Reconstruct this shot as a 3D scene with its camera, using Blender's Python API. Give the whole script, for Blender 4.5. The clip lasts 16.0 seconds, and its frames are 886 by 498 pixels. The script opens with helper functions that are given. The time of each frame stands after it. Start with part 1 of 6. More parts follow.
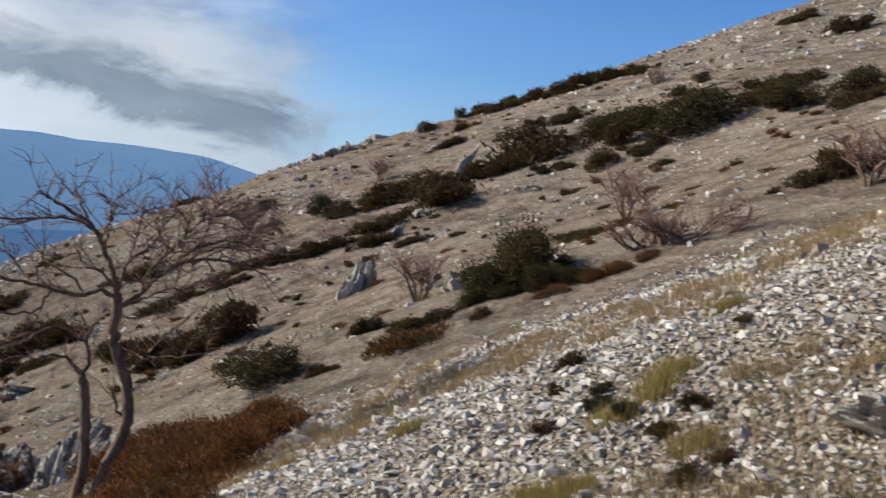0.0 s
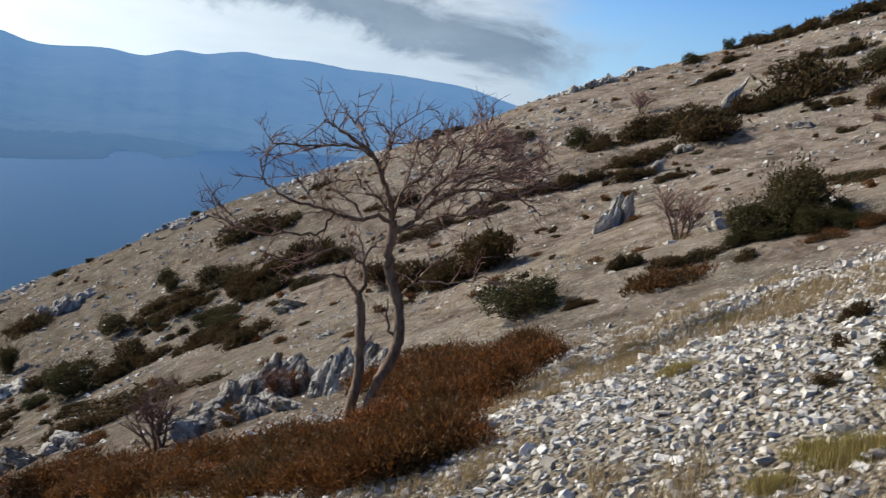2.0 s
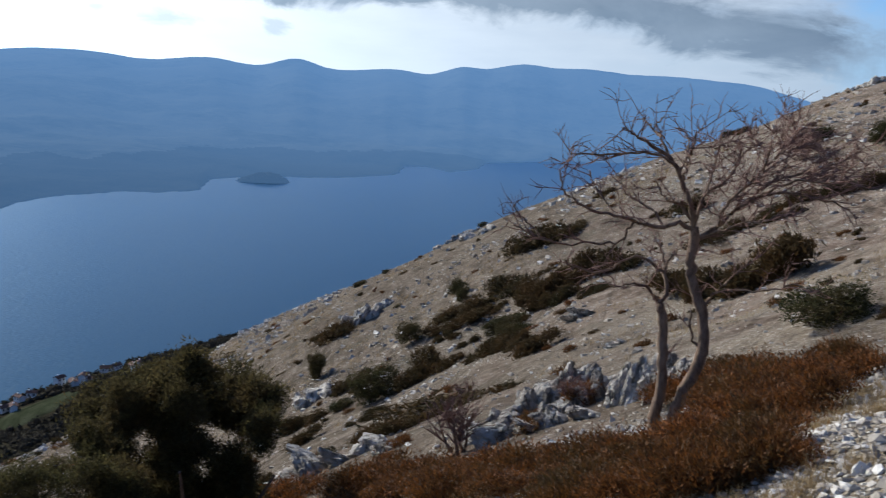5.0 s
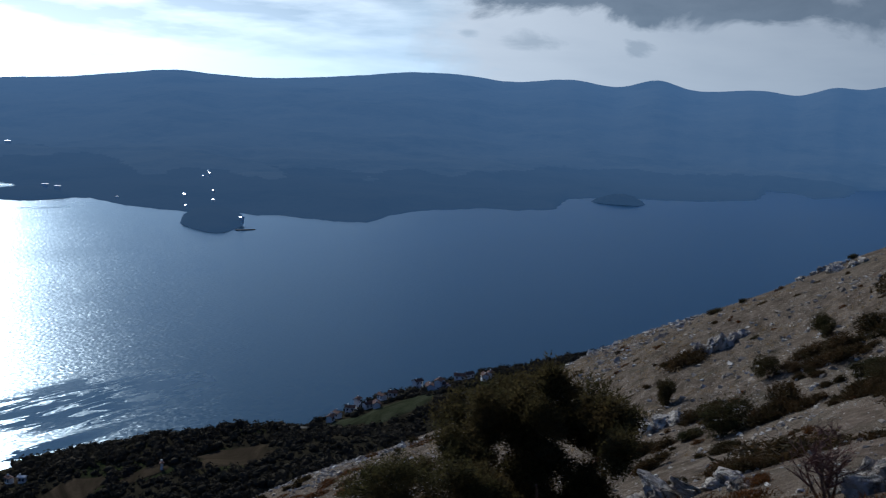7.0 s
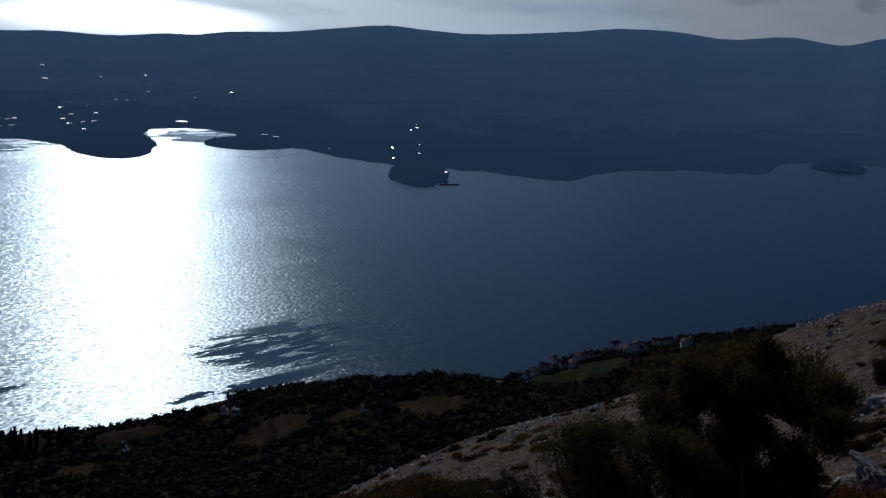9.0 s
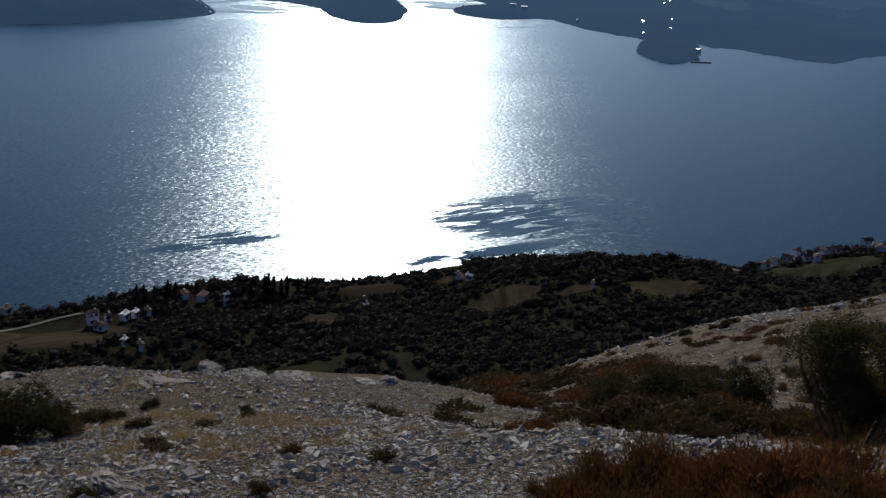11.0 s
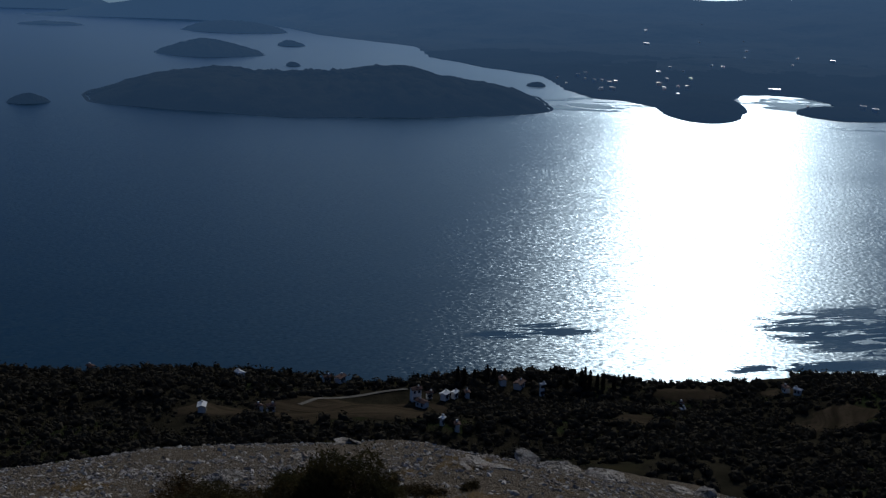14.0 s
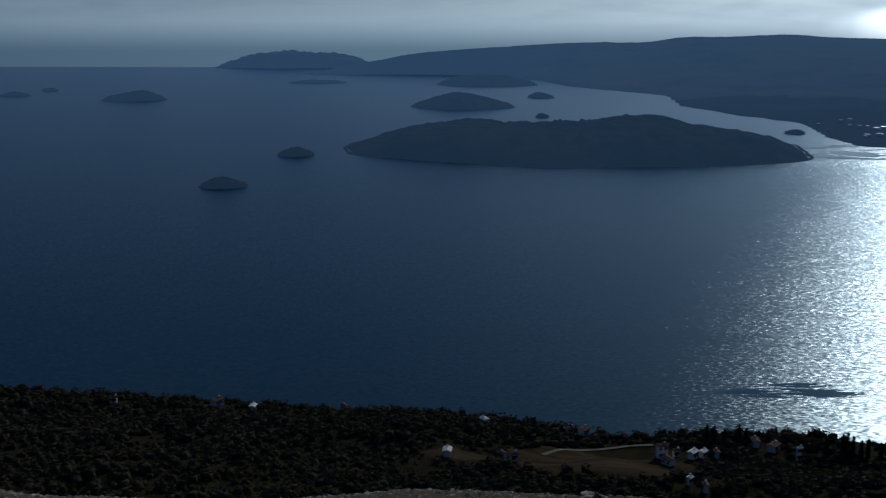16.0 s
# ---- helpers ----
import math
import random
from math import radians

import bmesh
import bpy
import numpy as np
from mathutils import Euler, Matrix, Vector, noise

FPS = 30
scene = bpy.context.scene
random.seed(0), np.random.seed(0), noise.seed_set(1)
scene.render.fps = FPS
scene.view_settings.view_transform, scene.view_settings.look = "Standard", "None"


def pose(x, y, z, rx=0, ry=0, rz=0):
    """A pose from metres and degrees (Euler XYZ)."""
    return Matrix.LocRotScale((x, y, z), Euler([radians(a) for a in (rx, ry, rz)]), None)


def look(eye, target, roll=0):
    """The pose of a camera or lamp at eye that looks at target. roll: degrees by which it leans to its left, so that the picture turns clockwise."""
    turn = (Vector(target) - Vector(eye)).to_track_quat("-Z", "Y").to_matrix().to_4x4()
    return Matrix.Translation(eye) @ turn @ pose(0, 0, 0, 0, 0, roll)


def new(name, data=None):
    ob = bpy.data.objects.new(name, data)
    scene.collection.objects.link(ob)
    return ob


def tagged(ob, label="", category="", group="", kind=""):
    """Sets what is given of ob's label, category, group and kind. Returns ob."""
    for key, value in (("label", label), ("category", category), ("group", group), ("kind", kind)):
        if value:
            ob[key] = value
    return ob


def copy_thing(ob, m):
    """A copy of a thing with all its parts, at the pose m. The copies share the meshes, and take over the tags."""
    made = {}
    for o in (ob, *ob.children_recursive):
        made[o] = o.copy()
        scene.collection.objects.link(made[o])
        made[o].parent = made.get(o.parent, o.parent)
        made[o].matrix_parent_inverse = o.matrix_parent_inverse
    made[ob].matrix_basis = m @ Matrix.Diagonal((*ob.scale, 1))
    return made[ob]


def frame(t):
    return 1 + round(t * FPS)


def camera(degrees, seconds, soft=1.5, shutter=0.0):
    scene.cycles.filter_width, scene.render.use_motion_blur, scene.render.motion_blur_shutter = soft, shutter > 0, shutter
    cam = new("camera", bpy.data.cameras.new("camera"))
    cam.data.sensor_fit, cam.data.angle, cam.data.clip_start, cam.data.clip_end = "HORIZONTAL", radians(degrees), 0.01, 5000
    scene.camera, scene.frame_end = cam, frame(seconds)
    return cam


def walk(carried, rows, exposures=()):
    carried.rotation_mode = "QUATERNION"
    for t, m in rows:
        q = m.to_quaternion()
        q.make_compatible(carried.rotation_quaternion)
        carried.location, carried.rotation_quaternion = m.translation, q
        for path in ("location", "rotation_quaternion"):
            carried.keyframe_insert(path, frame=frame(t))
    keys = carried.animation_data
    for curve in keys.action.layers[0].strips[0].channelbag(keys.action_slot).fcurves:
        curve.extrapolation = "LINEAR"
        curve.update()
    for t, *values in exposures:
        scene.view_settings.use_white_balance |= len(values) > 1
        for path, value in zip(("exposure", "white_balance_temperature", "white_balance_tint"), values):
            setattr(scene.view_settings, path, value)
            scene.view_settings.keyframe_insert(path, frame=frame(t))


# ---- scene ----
# Heights are above the sea; +y runs down the slope to the water, +x along the hillside.
EYE = 180.0
ARM = 0.45          # the camera is held out at arm's length and swings round with the body

cam = camera(46.5, 16.0, soft=1.2, shutter=0.3)


def held(yaw, pitch, roll):
    """The camera's pose for a heading (degrees clockwise from +y), a tilt and a lean."""
    a, e = radians(yaw), radians(pitch)
    eye = Vector((ARM * math.sin(a), ARM * math.cos(a), EYE))
    way = Vector((math.sin(a) * math.cos(e), math.cos(a) * math.cos(e), math.sin(e)))
    return look(eye, eye + 10 * way, roll)


PATH = (
    (0, 105.13, -2.90, 4.89), (0.5, 99.96, -3.20, 4.92), (1, 97.75, -6.90, 5.64), (1.5, 94.74, -6.70, 6.53),
    (2, 91.50, -7.95, 5.97), (2.5, 88.25, -9.27, 4.27), (3, 86.16, -8.94, 3.15), (3.2, 85.46, -8.95, 2.62),
    (5.3, 72.64, -8.62, 2.26), (5.5, 70.34, -8.58, 1.93), (6, 65.31, -8.46, 2.04), (6.5, 60.06, -8.36, 2.02),
    (7, 56.11, -8.34, 2.55), (7.5, 52.91, -8.38, 2.81), (8, 49.97, -8.87, 2.91), (8.5, 47.45, -9.75, 2.79),
    (9, 44.94, -11.21, 3.01), (9.2, 43.84, -11.95, 2.93), (11.3, 29.53, -19.39, 3.63), (11.5, 27.89, -19.28, 3.67),
    (12, 23.87, -18.61, 3.57), (12.5, 20.60, -17.43, 3.62), (13, 18.19, -16.41, 3.40), (13.5, 15.62, -15.54, 2.78),
    (14, 13.07, -14.51, 2.28), (14.5, 9.99, -13.26, 1.81), (15, 6.97, -12.50, 1.41), (15.5, 3.56, -12.05, 0.92),
    (16, -0.97, -12.02, 0.07),
)
walk(cam, [(t, held(*turn)) for t, *turn in PATH],
     exposures=((0.0, 0.42, 6600, 9), (1.5, 0.55, 6500, 7), (3.2, 0.46, 6200, 5), (5.5, 0.30, 5950, 8), (6.5, -0.3, 5750, 8), (7.5, -1.1, 5650, 8),
                (8.5, -1.85, 5800, 9), (9.2, -2.05, 5850, 10), (11.3, -0.68, 6500, 11), (12.5, -0.74, 6350, 11), (13.5, -1.5, 6050, 9),
                (14.3, -1.62, 5920, 8), (15.0, -1.88, 5880, 7), (16.0, -1.78, 5850, 5)))

# ---- light ----
SUN_AZ, SUN_EL = 27.5, 27.0
sun_way = Vector((math.sin(radians(SUN_AZ)) * math.cos(radians(SUN_EL)),
                  math.cos(radians(SUN_AZ)) * math.cos(radians(SUN_EL)), math.sin(radians(SUN_EL))))
sun = new("sun", bpy.data.lights.new("sun", "SUN"))
sun.data.energy, sun.data.angle, sun.data.color = 4.8, radians(0.6), (1.0, 0.95, 0.87)
sun.matrix_world = look(sun_way * 300 + Vector((0, 0, EYE)), (0, 0, EYE))


class Nodes:
    """A short hand for node trees."""

    def __init__(self, tree):
        self.tree = tree
        tree.nodes.clear()

    def add(self, kind, **given):
        node = self.tree.nodes.new(kind)
        for key, value in given.items():
            if key.startswith("in_"):
                self.put(node.inputs[key[3:].replace("_", " ")], value)
            elif key.startswith("at_"):
                self.put(node.inputs[int(key[3:])], value)
            else:
                setattr(node, key, value)
        return node

    def put(self, socket, value):
        if isinstance(value, bpy.types.NodeSocket):
            self.tree.links.new(value, socket)
        elif isinstance(value, bpy.types.Node):
            self.tree.links.new(value.outputs[0], socket)
        else:
            socket.default_value = value

    def math(self, op, a, b=0.5, clamp=False):
        return self.add("ShaderNodeMath", operation=op, use_clamp=clamp, at_0=a, at_1=b).outputs[0]

    def noise(self, vector, scale, detail=4.0, rough=0.55, warp=0.0):
        n = self.add("ShaderNodeTexNoise", in_Scale=scale, in_Detail=detail, in_Roughness=rough, in_Distortion=warp)
        self.put(n.inputs["Vector"], vector)
        return n.outputs["Fac"]

    def ramp(self, fac, *stops):
        node = self.add("ShaderNodeValToRGB", in_Fac=fac)
        while len(node.color_ramp.elements) < len(stops):
            node.color_ramp.elements.new(0.5)
        for element, (at, colour) in zip(node.color_ramp.elements, stops):
            element.position = at
            element.color = (*colour, 1) if isinstance(colour, tuple) else (colour, colour, colour, 1)
        return node.outputs["Color"]

    def mix(self, fac, a, b, blend="MIX"):
        node = self.add("ShaderNodeMix", data_type="RGBA", blend_type=blend)
        self.put(node.inputs[0], fac)
        for i, value in ((6, a), (7, b)):
            self.put(node.inputs[i], (*value, 1) if isinstance(value, tuple) else value)
        return node.outputs[2]

    def scaled(self, vector, x, y, z):
        return self.add("ShaderNodeVectorMath", operation="MULTIPLY", at_0=vector, at_1=(x, y, z)).outputs[0]


world = bpy.data.worlds.new("world")
scene.world = world
world.use_nodes = True
w = Nodes(world.node_tree)
way = w.add("ShaderNodeTexCoord").outputs["Generated"]
split = w.add("ShaderNodeSeparateXYZ", in_Vector=way)
height = split.outputs["Z"]
sky = w.add("ShaderNodeTexSky", sky_type="NISHITA", sun_disc=False, sun_elevation=radians(SUN_EL),
            sun_rotation=radians(SUN_AZ), altitude=180, air_density=1.0, dust_density=1.0, ozone_density=1.5)
blue = w.mix(1.0, sky.outputs[0], (0.036, 0.064, 0.112), "MULTIPLY")
# how near a direction is to the sun
toward = w.add("ShaderNodeVectorMath", operation="DOT_PRODUCT", at_0=way, at_1=tuple(sun_way)).outputs["Value"]
glow = w.math("POWER", w.math("MAXIMUM", toward, 0.0), 16.0)
wide_glow = w.math("POWER", w.math("MAXIMUM", toward, 0.0), 4.0)
# clouds lie in a layer: the direction divided by its height
flat = w.math("ADD", w.math("MAXIMUM", height, 0.0), 0.16)
cx = w.math("DIVIDE", split.outputs["X"], flat)
cy = w.math("DIVIDE", split.outputs["Y"], flat)
layer = w.add("ShaderNodeCombineXYZ", in_X=cx, in_Y=cy, in_Z=3.7).outputs[0]
puffs = w.noise(layer, 0.62, 8, 0.56, 0.1)
beyond = w.add("ShaderNodeVectorMath", operation="ADD", at_0=layer, at_1=(0.22 * math.sin(radians(SUN_AZ)), 0.22 * math.cos(radians(SUN_AZ)), 0)).outputs[0]
thick = w.math("SUBTRACT", puffs, w.noise(beyond, 0.62, 8, 0.56, 0.1))
veil = w.math("MULTIPLY_ADD", toward, 0.42)
veil.node.inputs[2].default_value = -0.06
cover = w.ramp(w.math("ADD", puffs, veil), (0.50, 0.0), (0.62, 1.0))
shade = w.math("MULTIPLY_ADD", thick, 2.2)
shade.node.inputs[2].default_value = 0.5
dark = w.mix(glow, (0.15, 0.22, 0.33), (1.4, 1.5, 1.6))
lit = w.mix(glow, (0.49, 0.54, 0.60), (9.0, 8.9, 8.5))
cloud = w.mix(w.ramp(w.math("SUBTRACT", shade, w.math("MULTIPLY", height, 0.6)), (0.28, 0.0), (0.58, 1.0)), dark, lit)
low = w.ramp(height, (0.10, 1.0), (0.36, 0.25))
# a grey bank of cloud that sinks toward the mountain, and clear sky past its end
along = w.add("ShaderNodeVectorMath", operation="DOT_PRODUCT", at_0=way, at_1=(math.cos(radians(83)), -math.sin(radians(83)), 0)).outputs["Value"]
ahead = w.add("ShaderNodeVectorMath", operation="DOT_PRODUCT", at_0=way, at_1=(math.sin(radians(83)), math.cos(radians(83)), 0)).outputs["Value"]
ragged = w.math("SUBTRACT", w.noise(w.scaled(way, 1, 1, 2.2), 9.0, 8, 0.62, 0.5), 0.5)
tilt = w.math("ADD", w.math("MULTIPLY", w.math("MAXIMUM", along, 0.0), 0.19), w.math("MULTIPLY", w.math("MINIMUM", along, 0.0), 0.04))
line = w.math("ADD", w.math("ADD", height, tilt), w.math("MULTIPLY", ragged, 0.10))
far_end = w.math("ADD", along, w.math("MULTIPLY", ragged, 0.25))
span = w.math("MULTIPLY", w.ramp(w.math("ADD", far_end, 0.5), (0.0, 0.0), (0.08, 1.0), (0.70, 1.0), (0.80, 0.0)), w.ramp(ahead, (0.3, 0.0), (0.6, 1.0)))
bank = w.math("MULTIPLY", span, w.ramp(line, (0.064, 0.0), (0.078, 0.92), (0.102, 0.92), (0.128, 0.0)))
puff = w.math("MULTIPLY", span, w.ramp(line, (0.02, 0.88), (0.05, 0.85), (0.11, 0.8), (0.15, 0.55), (0.19, 0.0)))
cover = w.math("MULTIPLY", cover, w.ramp(w.math("MULTIPLY", along, w.math("MAXIMUM", ahead, 0.0)), (0.12, 1.0), (0.26, 0.05)))
clouded = w.mix(w.math("MULTIPLY", w.math("MULTIPLY", cover, low), 0.92), blue, cloud)
clouded = w.mix(puff, clouded, w.mix(wide_glow, (0.36, 0.40, 0.46), (1.9, 1.9, 1.9)))
folds = w.ramp(w.noise(w.scaled(way, 1, 1, 2.6), 7.0, 7, 0.6, 0.4), (0.36, 0.0), (0.64, 1.0))
clouded = w.mix(bank, clouded, w.mix(wide_glow, w.mix(folds, (0.085, 0.120, 0.175), (0.150, 0.190, 0.250)), w.mix(folds, (0.28, 0.36, 0.46), (0.48, 0.56, 0.66))))
# small grey clouds that stand apart under the bank
for heading, up, across, tall in ((60.6, 0.056, 0.036, 0.011), (56.9, 0.062, 0.014, 0.006), (66.0, 0.050, 0.014, 0.010)):
    aside = w.add("ShaderNodeVectorMath", operation="DOT_PRODUCT", at_0=way, at_1=(math.cos(radians(heading)), -math.sin(radians(heading)), 0)).outputs["Value"]
    reach = w.add("ShaderNodeVectorMath", operation="LENGTH", at_0=w.add("ShaderNodeCombineXYZ", in_X=w.math("DIVIDE", aside, across), in_Y=w.math("DIVIDE", w.math("SUBTRACT", height, up), tall)).outputs[0]).outputs["Value"]
    facing = w.math("GREATER_THAN", ahead, 0.2)
    clouded = w.mix(w.math("MULTIPLY", facing, w.ramp(w.math("ADD", reach, w.math("MULTIPLY", ragged, 5.5)), (0.35, 0.62), (1.05, 0.0))), clouded, w.mix(wide_glow, (0.22, 0.27, 0.34), (0.8, 0.88, 0.95)))
# haze of the open sea, at and under the horizon
band = w.math("MULTIPLY_ADD", height, 1.0)
band.node.inputs[2].default_value = 0.5
wide = w.math("POWER", w.math("MAXIMUM", toward, 0.0), 2.0)
mist = w.mix(glow, w.mix(wide, (0.25, 0.40, 0.60), (1.7, 2.1, 2.35)), (6.5, 6.9, 7.2))
airy = w.mix(w.math("MULTIPLY", w.ramp(band, (0.50, 0.85), (0.53, 0.6), (0.62, 0.12), (0.72, 0.0)), w.math("SUBTRACT", 1.0, w.math("MULTIPLY", span, 0.75))), clouded, mist)
deep = w.mix(glow, w.mix(wide, (0.12, 0.23, 0.37), (0.55, 0.80, 1.02)), (1.0, 1.1, 1.2))
level = w.ramp(band, (0.482, 0.0), (0.508, 1.0))
# the sun's glitter on the open sea beyond the far ridge, painted into the sky
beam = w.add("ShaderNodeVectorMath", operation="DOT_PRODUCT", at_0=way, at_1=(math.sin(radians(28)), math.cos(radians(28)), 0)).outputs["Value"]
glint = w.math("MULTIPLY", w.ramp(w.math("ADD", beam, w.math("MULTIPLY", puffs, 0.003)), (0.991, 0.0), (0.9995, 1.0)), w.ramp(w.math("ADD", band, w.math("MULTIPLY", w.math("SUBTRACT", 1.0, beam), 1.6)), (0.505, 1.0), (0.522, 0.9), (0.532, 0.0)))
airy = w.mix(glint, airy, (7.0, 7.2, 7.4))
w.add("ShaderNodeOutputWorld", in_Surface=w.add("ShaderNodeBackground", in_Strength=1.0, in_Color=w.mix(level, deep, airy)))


# ---- materials ----
def material(name):
    m = bpy.data.materials.new(name)
    m.use_nodes = True
    return m, Nodes(m.node_tree)


def surface(n, colour, rough=0.9, bump=None, strength=0.4, distance=0.05, metal=0.0, glow=None, spec=0.3, through_light=0.0):
    """Ends a material in a principled shader."""
    p = n.add("ShaderNodeBsdfPrincipled", in_Metallic=metal, in_Specular_IOR_Level=spec)
    n.put(p.inputs["Base Color"], (*colour, 1) if isinstance(colour, tuple) else colour)
    n.put(p.inputs["Roughness"], rough)
    if bump is not None:
        n.put(p.inputs["Normal"], n.add("ShaderNodeBump", in_Strength=strength, in_Distance=distance, in_Height=bump))
    if glow:
        n.put(p.inputs["Emission Color"], (*glow[0], 1))
        n.put(p.inputs["Emission Strength"], glow[1])
    out = p.outputs[0]
    if through_light:
        t = n.add("ShaderNodeBsdfTranslucent")
        n.put(t.inputs["Color"], (*colour, 1) if isinstance(colour, tuple) else colour)
        out = n.add("ShaderNodeMixShader", at_0=through_light, at_1=out, at_2=t.outputs[0]).outputs[0]
    n.add("ShaderNodeOutputMaterial", in_Surface=out)


def place(n):
    return n.add("ShaderNodeNewGeometry").outputs["Position"]


def ground_material():
    m, n = material("stony_ground")
    p = place(n)
    big, mid, fine = n.noise(p, 0.16, 5), n.noise(p, 1.3, 6, 0.65), n.noise(p, 9.0, 8, 0.75)
    soil = n.ramp(mid, (0.3, (0.048, 0.040, 0.028)), (0.5, (0.116, 0.088, 0.064)), (0.7, (0.176, 0.142, 0.108)))
    warm = n.ramp(mid, (0.3, (0.092, 0.062, 0.043)), (0.5, (0.190, 0.140, 0.104)), (0.7, (0.270, 0.209, 0.160)))
    northing = n.add("ShaderNodeSeparateXYZ", in_Vector=p).outputs["Y"]
    soil = n.mix(n.ramp(n.math("ADD", n.math("MULTIPLY", northing, 0.03), big), (0.35, 1.0), (0.75, 0.0)), soil, warm)
    scree = n.ramp(fine, (0.34, (0.095, 0.070, 0.046)), (0.48, (0.25, 0.20, 0.140)), (0.66, (0.44, 0.38, 0.295)))
    grit = n.add("ShaderNodeTexVoronoi", in_Scale=26.0)
    n.put(grit.inputs["Vector"], p)
    tone = n.add("ShaderNodeSeparateColor", in_Color=grit.outputs["Color"]).outputs[0]
    chips = n.ramp(tone, (0.0, (0.12, 0.086, 0.054)), (0.5, (0.27, 0.215, 0.150)), (0.8, (0.45, 0.385, 0.30)), (1.0, (0.68, 0.61, 0.51)))
    scree = n.mix(n.ramp(grit.outputs["Distance"], (0.3, 1.0), (0.55, 0.0)), scree, chips)
    # scree turns darker and browner down the slope
    downhill = n.ramp(n.math("ADD", n.math("MULTIPLY", northing, 0.08), n.math("MULTIPLY", mid, 0.6)), (0.38, 0.0), (0.62, 0.62))
    scree = n.mix(downhill, scree, n.ramp(fine, (0.36, (0.040, 0.030, 0.020)), (0.62, (0.165, 0.128, 0.092))))
    soil = n.mix(n.math("MULTIPLY", n.ramp(grit.outputs["Distance"], (0.2, 1.0), (0.5, 0.0)), n.ramp(n.noise(p, 0.7, 5, 0.7), (0.42, 0.0), (0.62, 0.7))), soil, chips)
    dots = n.add("ShaderNodeTexVoronoi", in_Scale=5.5)
    n.put(dots.inputs["Vector"], p)
    pebbles = n.ramp(dots.outputs["Distance"], (0.10, 1.0), (0.32, 0.0))
    steps = n.noise(n.scaled(p, 0.35, 0.35, 3.2), 1.0, 6, 0.7, 0.4)
    soil = n.mix(n.ramp(steps, (0.36, 0.85), (0.5, 0.0)), soil, (0.055, 0.042, 0.030))
    soil = n.mix(n.ramp(n.noise(n.scaled(p, 1, 1, 2.0), 6.5, 5, 0.8), (0.33, 0.7), (0.45, 0.0)), soil, (0.05, 0.038, 0.026))
    soil = n.mix(n.ramp(steps, (0.56, 0.0), (0.68, 0.5)), soil, (0.27, 0.22, 0.17))
    litter = n.noise(p, 0.55, 6, 0.72, 0.5)
    soil = n.mix(n.ramp(litter, (0.54, 0.0), (0.64, 0.55)), soil, (0.085, 0.075, 0.052))
    soil = n.mix(n.ramp(n.noise(n.scaled(p, 1, 1, 2.5), 3.4, 6, 0.75), (0.58, 0.0), (0.72, 0.45)), soil, (0.32, 0.285, 0.25))
    far = n.mix(n.math("MULTIPLY", pebbles, n.ramp(mid, (0.46, 0.0), (0.62, 0.8))), soil, (0.46, 0.43, 0.39))
    xyz = n.add("ShaderNodeSeparateXYZ", in_Vector=p)
    here = n.math("ADD", n.math("MULTIPLY", xyz.outputs["X"], 0.05), n.math("MULTIPLY", mid, 0.12))
    here = n.math("ADD", here, n.math("MULTIPLY", n.math("MAXIMUM", n.math("SUBTRACT", xyz.outputs["Y"], 3.0), 0.0), -0.02))
    some = n.ramp(n.math("ADD", n.math("MULTIPLY", big, 0.7), n.math("MULTIPLY", mid, 0.3)), (0.46, 0.0), (0.60, 0.55))
    brown = n.ramp(n.math("ADD", n.math("MULTIPLY", xyz.outputs["Y"], 0.1), n.math("MULTIPLY", mid, 0.3)), (0.35, 1.0), (0.62, 0.85))
    stony = n.math("MAXIMUM", n.ramp(here, (0.33, 1.0), (0.43, 0.0)), n.math("MULTIPLY", some, 0.4))
    upper = n.mix(n.math("MULTIPLY", n.math("MAXIMUM", n.ramp(here, (0.33, 1.0), (0.43, 0.0)), some), brown), far, scree)
    # the wooded foot of the mountain
    foot = n.noise(p, 0.02, 5, 0.6)
    scrub = n.ramp(n.noise(p, 0.12, 6, 0.7), (0.35, (0.020, 0.018, 0.012)), (0.6, (0.038, 0.032, 0.020)))
    field = n.ramp(n.noise(p, 0.05, 4), (0.4, (0.040, 0.034, 0.018)), (0.6, (0.028, 0.034, 0.014)))
    lower = n.mix(n.ramp(foot, (0.55, 0.0), (0.59, 1.0)), scrub, field)
    z = n.add("ShaderNodeSeparateXYZ", in_Vector=p).outputs["Z"]
    up = n.math("ADD", n.math("MULTIPLY", z, 0.01), n.math("MULTIPLY", foot, 0.2))
    colour = n.mix(n.ramp(up, (0.97, 0.0), (1.12, 1.0)), lower, upper)
    surface(n, colour, 0.95, n.math("ADD", n.math("ADD", fine, n.math("MULTIPLY", steps, 0.7)), n.math("ADD", n.math("MULTIPLY", dots.outputs["Distance"], -0.8), n.math("MULTIPLY", n.math("MULTIPLY", grit.outputs["Distance"], -1.3), stony))), 0.9, 0.09, spec=0.0)
    return m


